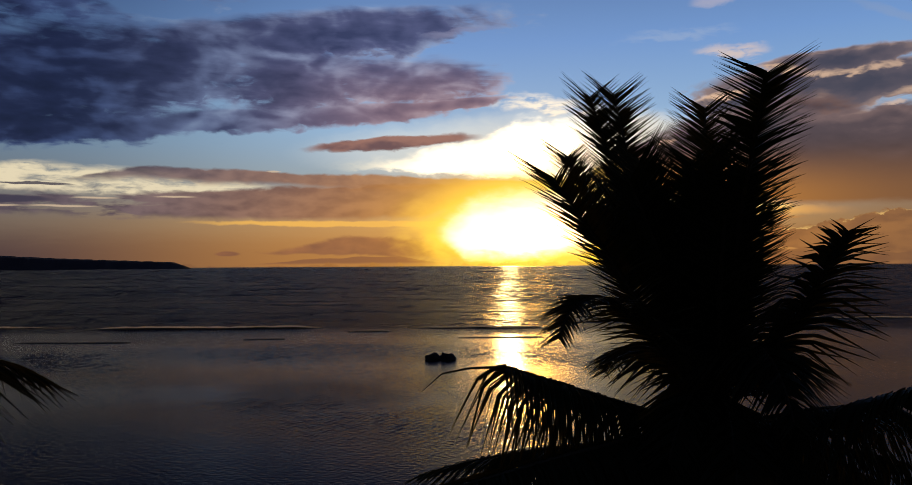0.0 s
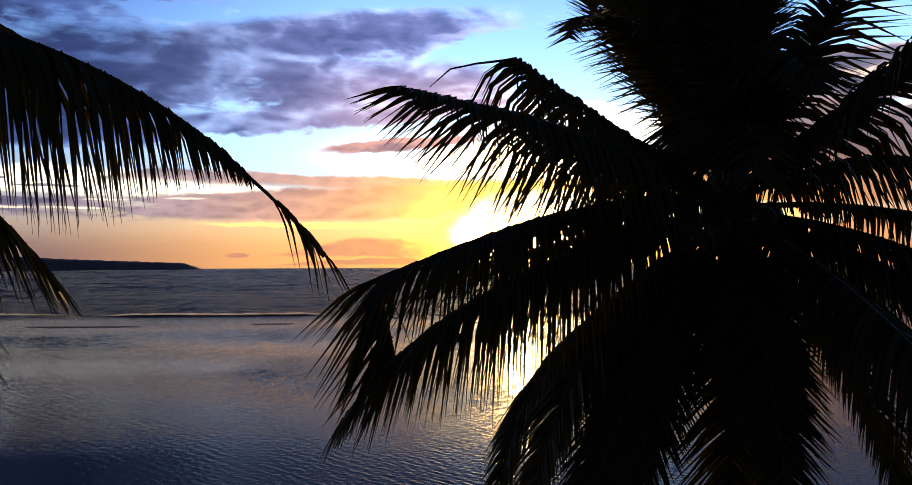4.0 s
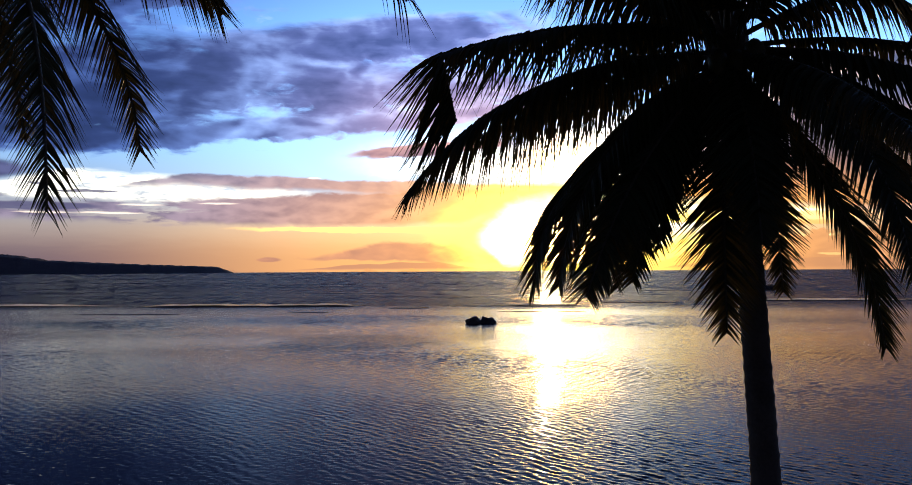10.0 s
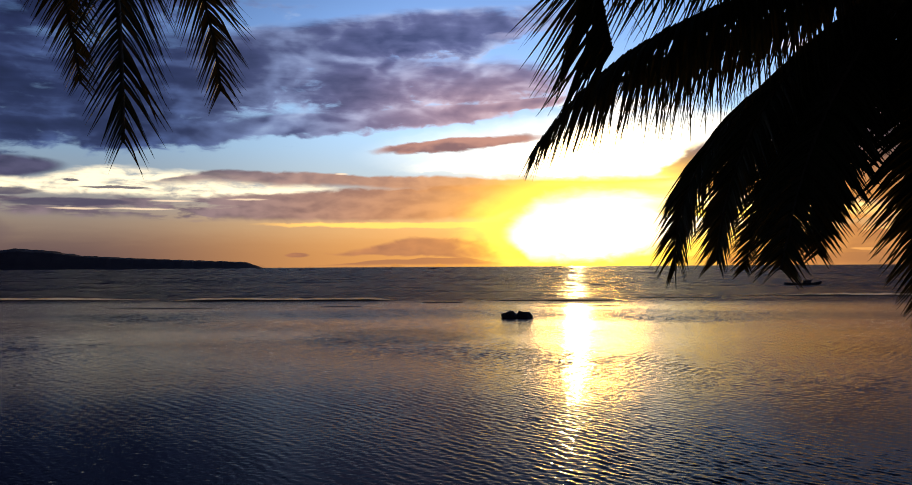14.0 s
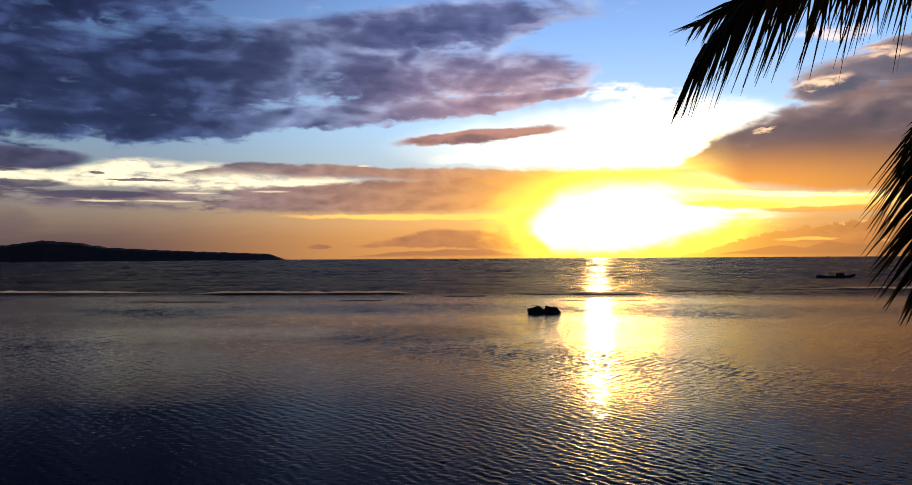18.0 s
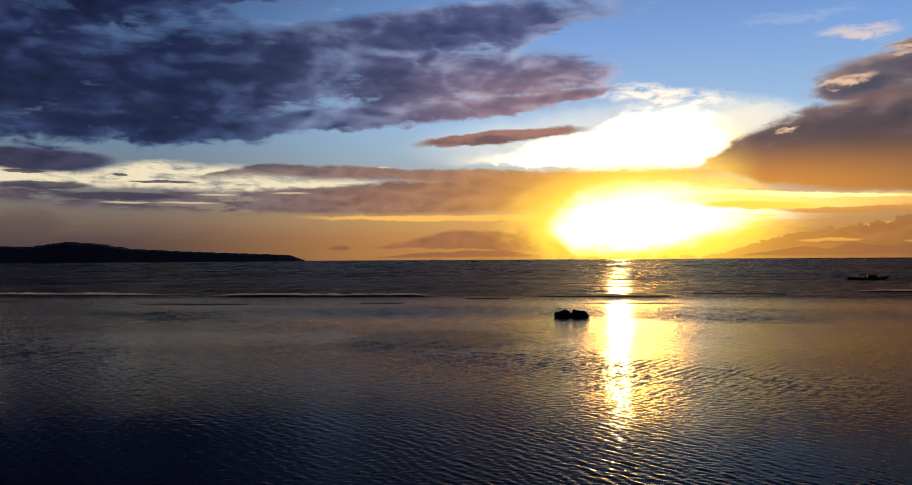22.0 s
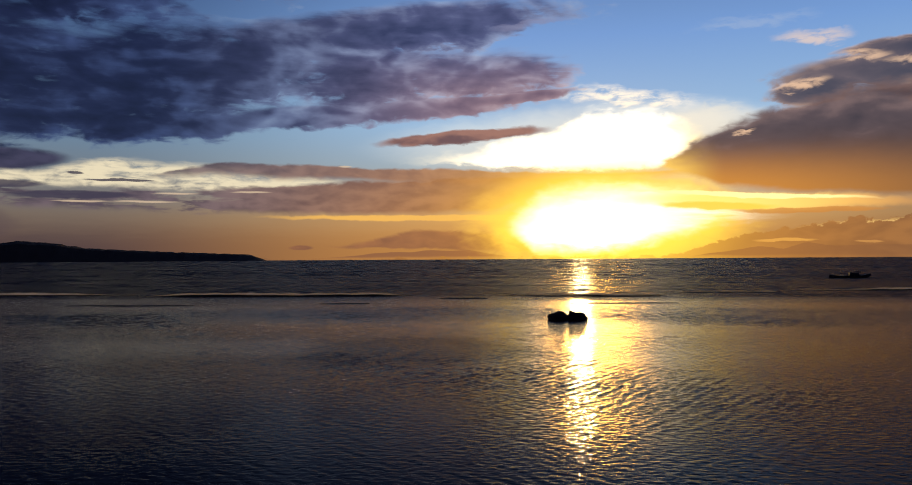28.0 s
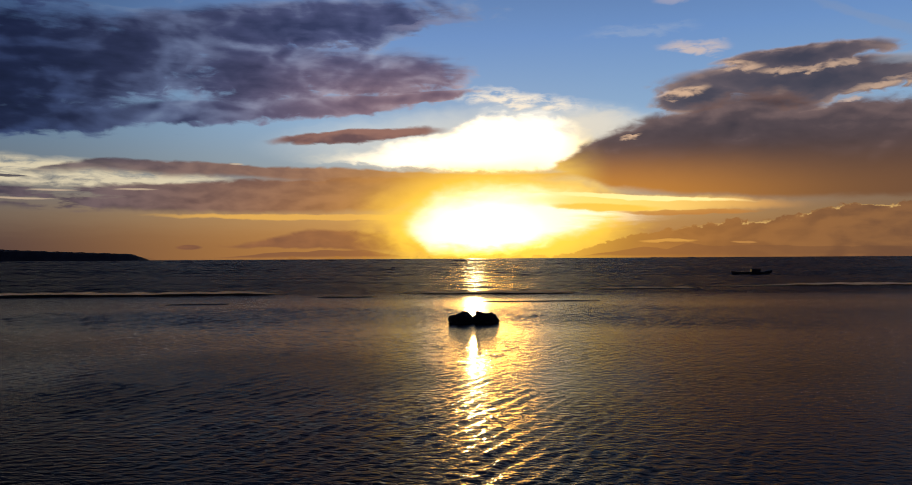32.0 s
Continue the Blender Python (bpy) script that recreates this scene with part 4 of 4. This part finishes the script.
def breaker(x0, x1, y, height, foam, seed):
    """A low wave standing on the reef edge, with a line of foam behind its crest."""
    verts, faces, fv, ff = [], [], [], []
    n = int((x1 - x0) / 0.8)
    for i in range(n + 1):
        f = i / n
        x = x0 + (x1 - x0) * f
        k = max(0.0, 0.75 + 0.5 * noise.noise((x * 0.05, seed, 0)) + 0.35 * noise.noise((x * 0.35, seed, 3))) * min(1, 6 * f, 6 * (1 - f))
        yy = y + 2.2 * noise.noise((x * 0.03, seed, 7)) + 0.5 * noise.noise((x * 0.2, seed, 9))
        h = height * k
        verts += [(x, yy - 1.0, -0.02), (x, yy - 0.5, h * 0.55), (x, yy, h), (x, yy + 0.7, h * 0.6), (x, yy + 2.4, -0.02)]
        g = max(0.0, 0.8 + 0.8 * noise.noise((x * 0.06, seed, 21)) + 0.5 * noise.noise((x * 0.5, seed, 17))) * foam * min(1, 6 * f, 6 * (1 - f))
        fv += [(x, yy + 0.02, h - 0.03), (x, yy + 0.10, h + 0.16 * g), (x, yy + 0.22, h + 0.34 * g - 0.02)]
    for i in range(n):
        for j in range(4):
            a = i * 5 + j
            faces.append((a, a + 5, a + 6, a + 1))
        for j in range(2):
            a = i * 3 + j
            ff.append((a, a + 3, a + 4, a + 1))
    wave = tagged(link("breaking_wave", verts, faces, WAVE), "low dark wave breaking along the reef edge", "wave", "waves on the reef")
    link("foam", fv, ff, FOAM, wave, "thin line of pale foam")


for x0, x1, y, height, foam, seed in ((-190, -58, 133, 0.30, 1.0, 1), (-62, -20, 130, 0.30, 0.9, 12), (-17, -10, 124, 0.14, 0.3, 2), (-9, 16, 129, 0.20, 0.8, 3), (0, 13, 112, 0.08, 0.0, 4),
                                      (17, 34, 140, 0.16, 0.7, 9), (33, 150, 146, 0.26, 0.9, 6), (-60, -44, 108, 0.10, 0.0, 7), (-100, -80, 112, 0.10, 0.0, 8), (-30, -24, 111, 0.10, 0.0, 10)):
    breaker(x0, x1, y, height, foam, seed)

# small stones just out of the water
for x, y, s in ((-25.6, 36.5, 0.16), (-18.0, 52.0, 0.10), (-30.0, 60.0, 0.12), (-12.0, 70.0, 0.12), (6.0, 58.0, 0.08)):
    tagged(boulder("stone", (x, y, 0.0), (s * 1.6, s, s * 0.7), x, ROCK, 20, 2), "small dark stone just above the water", "stone", "stones in the lagoon")

# ---- outrigger boat ----


def outrigger(at, turn):
    boat = tagged(new("outrigger_boat"), "long wooden outrigger boat with a low covered cabin", "boat")
    L, n = 9.4, 22
    verts, faces = [], []
    for i in range(n + 1):
        f = i / n
        x = (f - 0.5) * L
        wdt = 0.62 * max(0.03, math.sin(math.pi * min(1, f * 0.86 + 0.10))) ** 0.7
        sheer = 0.55 + 0.75 * max(0, f - 0.62) ** 2 * 5 + 0.35 * max(0, 0.2 - f) * 3
        keel = -0.25 + 1.0 * max(0, f - 0.82) ** 1.5 * 9
        for yy, zz in ((-wdt, sheer), (-wdt * 0.85, sheer * 0.4), (0, min(keel, sheer - 0.05)), (wdt * 0.85, sheer * 0.4), (wdt, sheer)):
            verts.append((x, yy, zz))
    for i in range(n):
        for j in range(4):
            a = i * 5 + j
            faces.append((a, a + 1, a + 6, a + 5))
        a = i * 5
        faces.append((a, a + 5, a + 9, a + 4))
    link("hull", verts, faces, HULL, boat, "dark painted wooden hull", smooth=False)

    def box(name, c, size, mat, parent, bevel=0.03):
        bm = bmesh.new()
        bmesh.ops.create_cube(bm, size=1.0)
        for v in bm.verts:
            v.co = Vector((v.co.x * size[0], v.co.y * size[1], v.co.z * size[2])) + Vector(c)
        bmesh.ops.bevel(bm, geom=bm.edges[:], offset=bevel, segments=2, affect="EDGES")
        return part(name, bm, mat, parent, smooth=False)

    box("cabin", (0.9, 0, 0.90), (2.2, 0.95, 0.70), HULL, boat)
    box("canopy", (0.15, 0, 1.50), (4.6, 1.35, 0.09), CABIN, boat, 0.03)
    for x in (-1.9, -0.5, 0.9, 2.2):
        for sd in (-1, 1):
            v, f = tube([Vector((x, sd * 0.52, 0.5)), Vector((x, sd * 0.56, 1.52))], [0.035, 0.03])
            link("post", v, f, BAMBOO, boat)
    for sd in (-1, 1):
        v, f = tube([Vector((x, sd * 2.6, 0.10 + 0.10 * abs(x / 3.6) ** 3)) for x in np.linspace(-3.6, 3.6, 13)], [0.03 + 0.06 * (1 - abs(x)) ** 0.4 for x in np.linspace(-0.98, 0.98, 13)], 8)
        link("outrigger_float", v, f, BAMBOO, boat)
    for x in (-2.0, 0.6, 2.2):
        v, f = tube([Vector((x, y, 0.75 - 0.09 * y * y)) for y in np.linspace(-2.65, 2.65, 13)], [0.045] * 13)
        link("outrigger_arm", v, f, BAMBOO, boat)
    boat.matrix_world = pose(*at, 0, 0, turn)
    return boat


outrigger((74.3, 220.0, 0.10), -8)
for x0, x1, y, seed in ((38, 69, 222.5, 31), (52, 68, 219.0, 33)):
    breaker(x0, x1, y, 0.16, 0.0, seed)
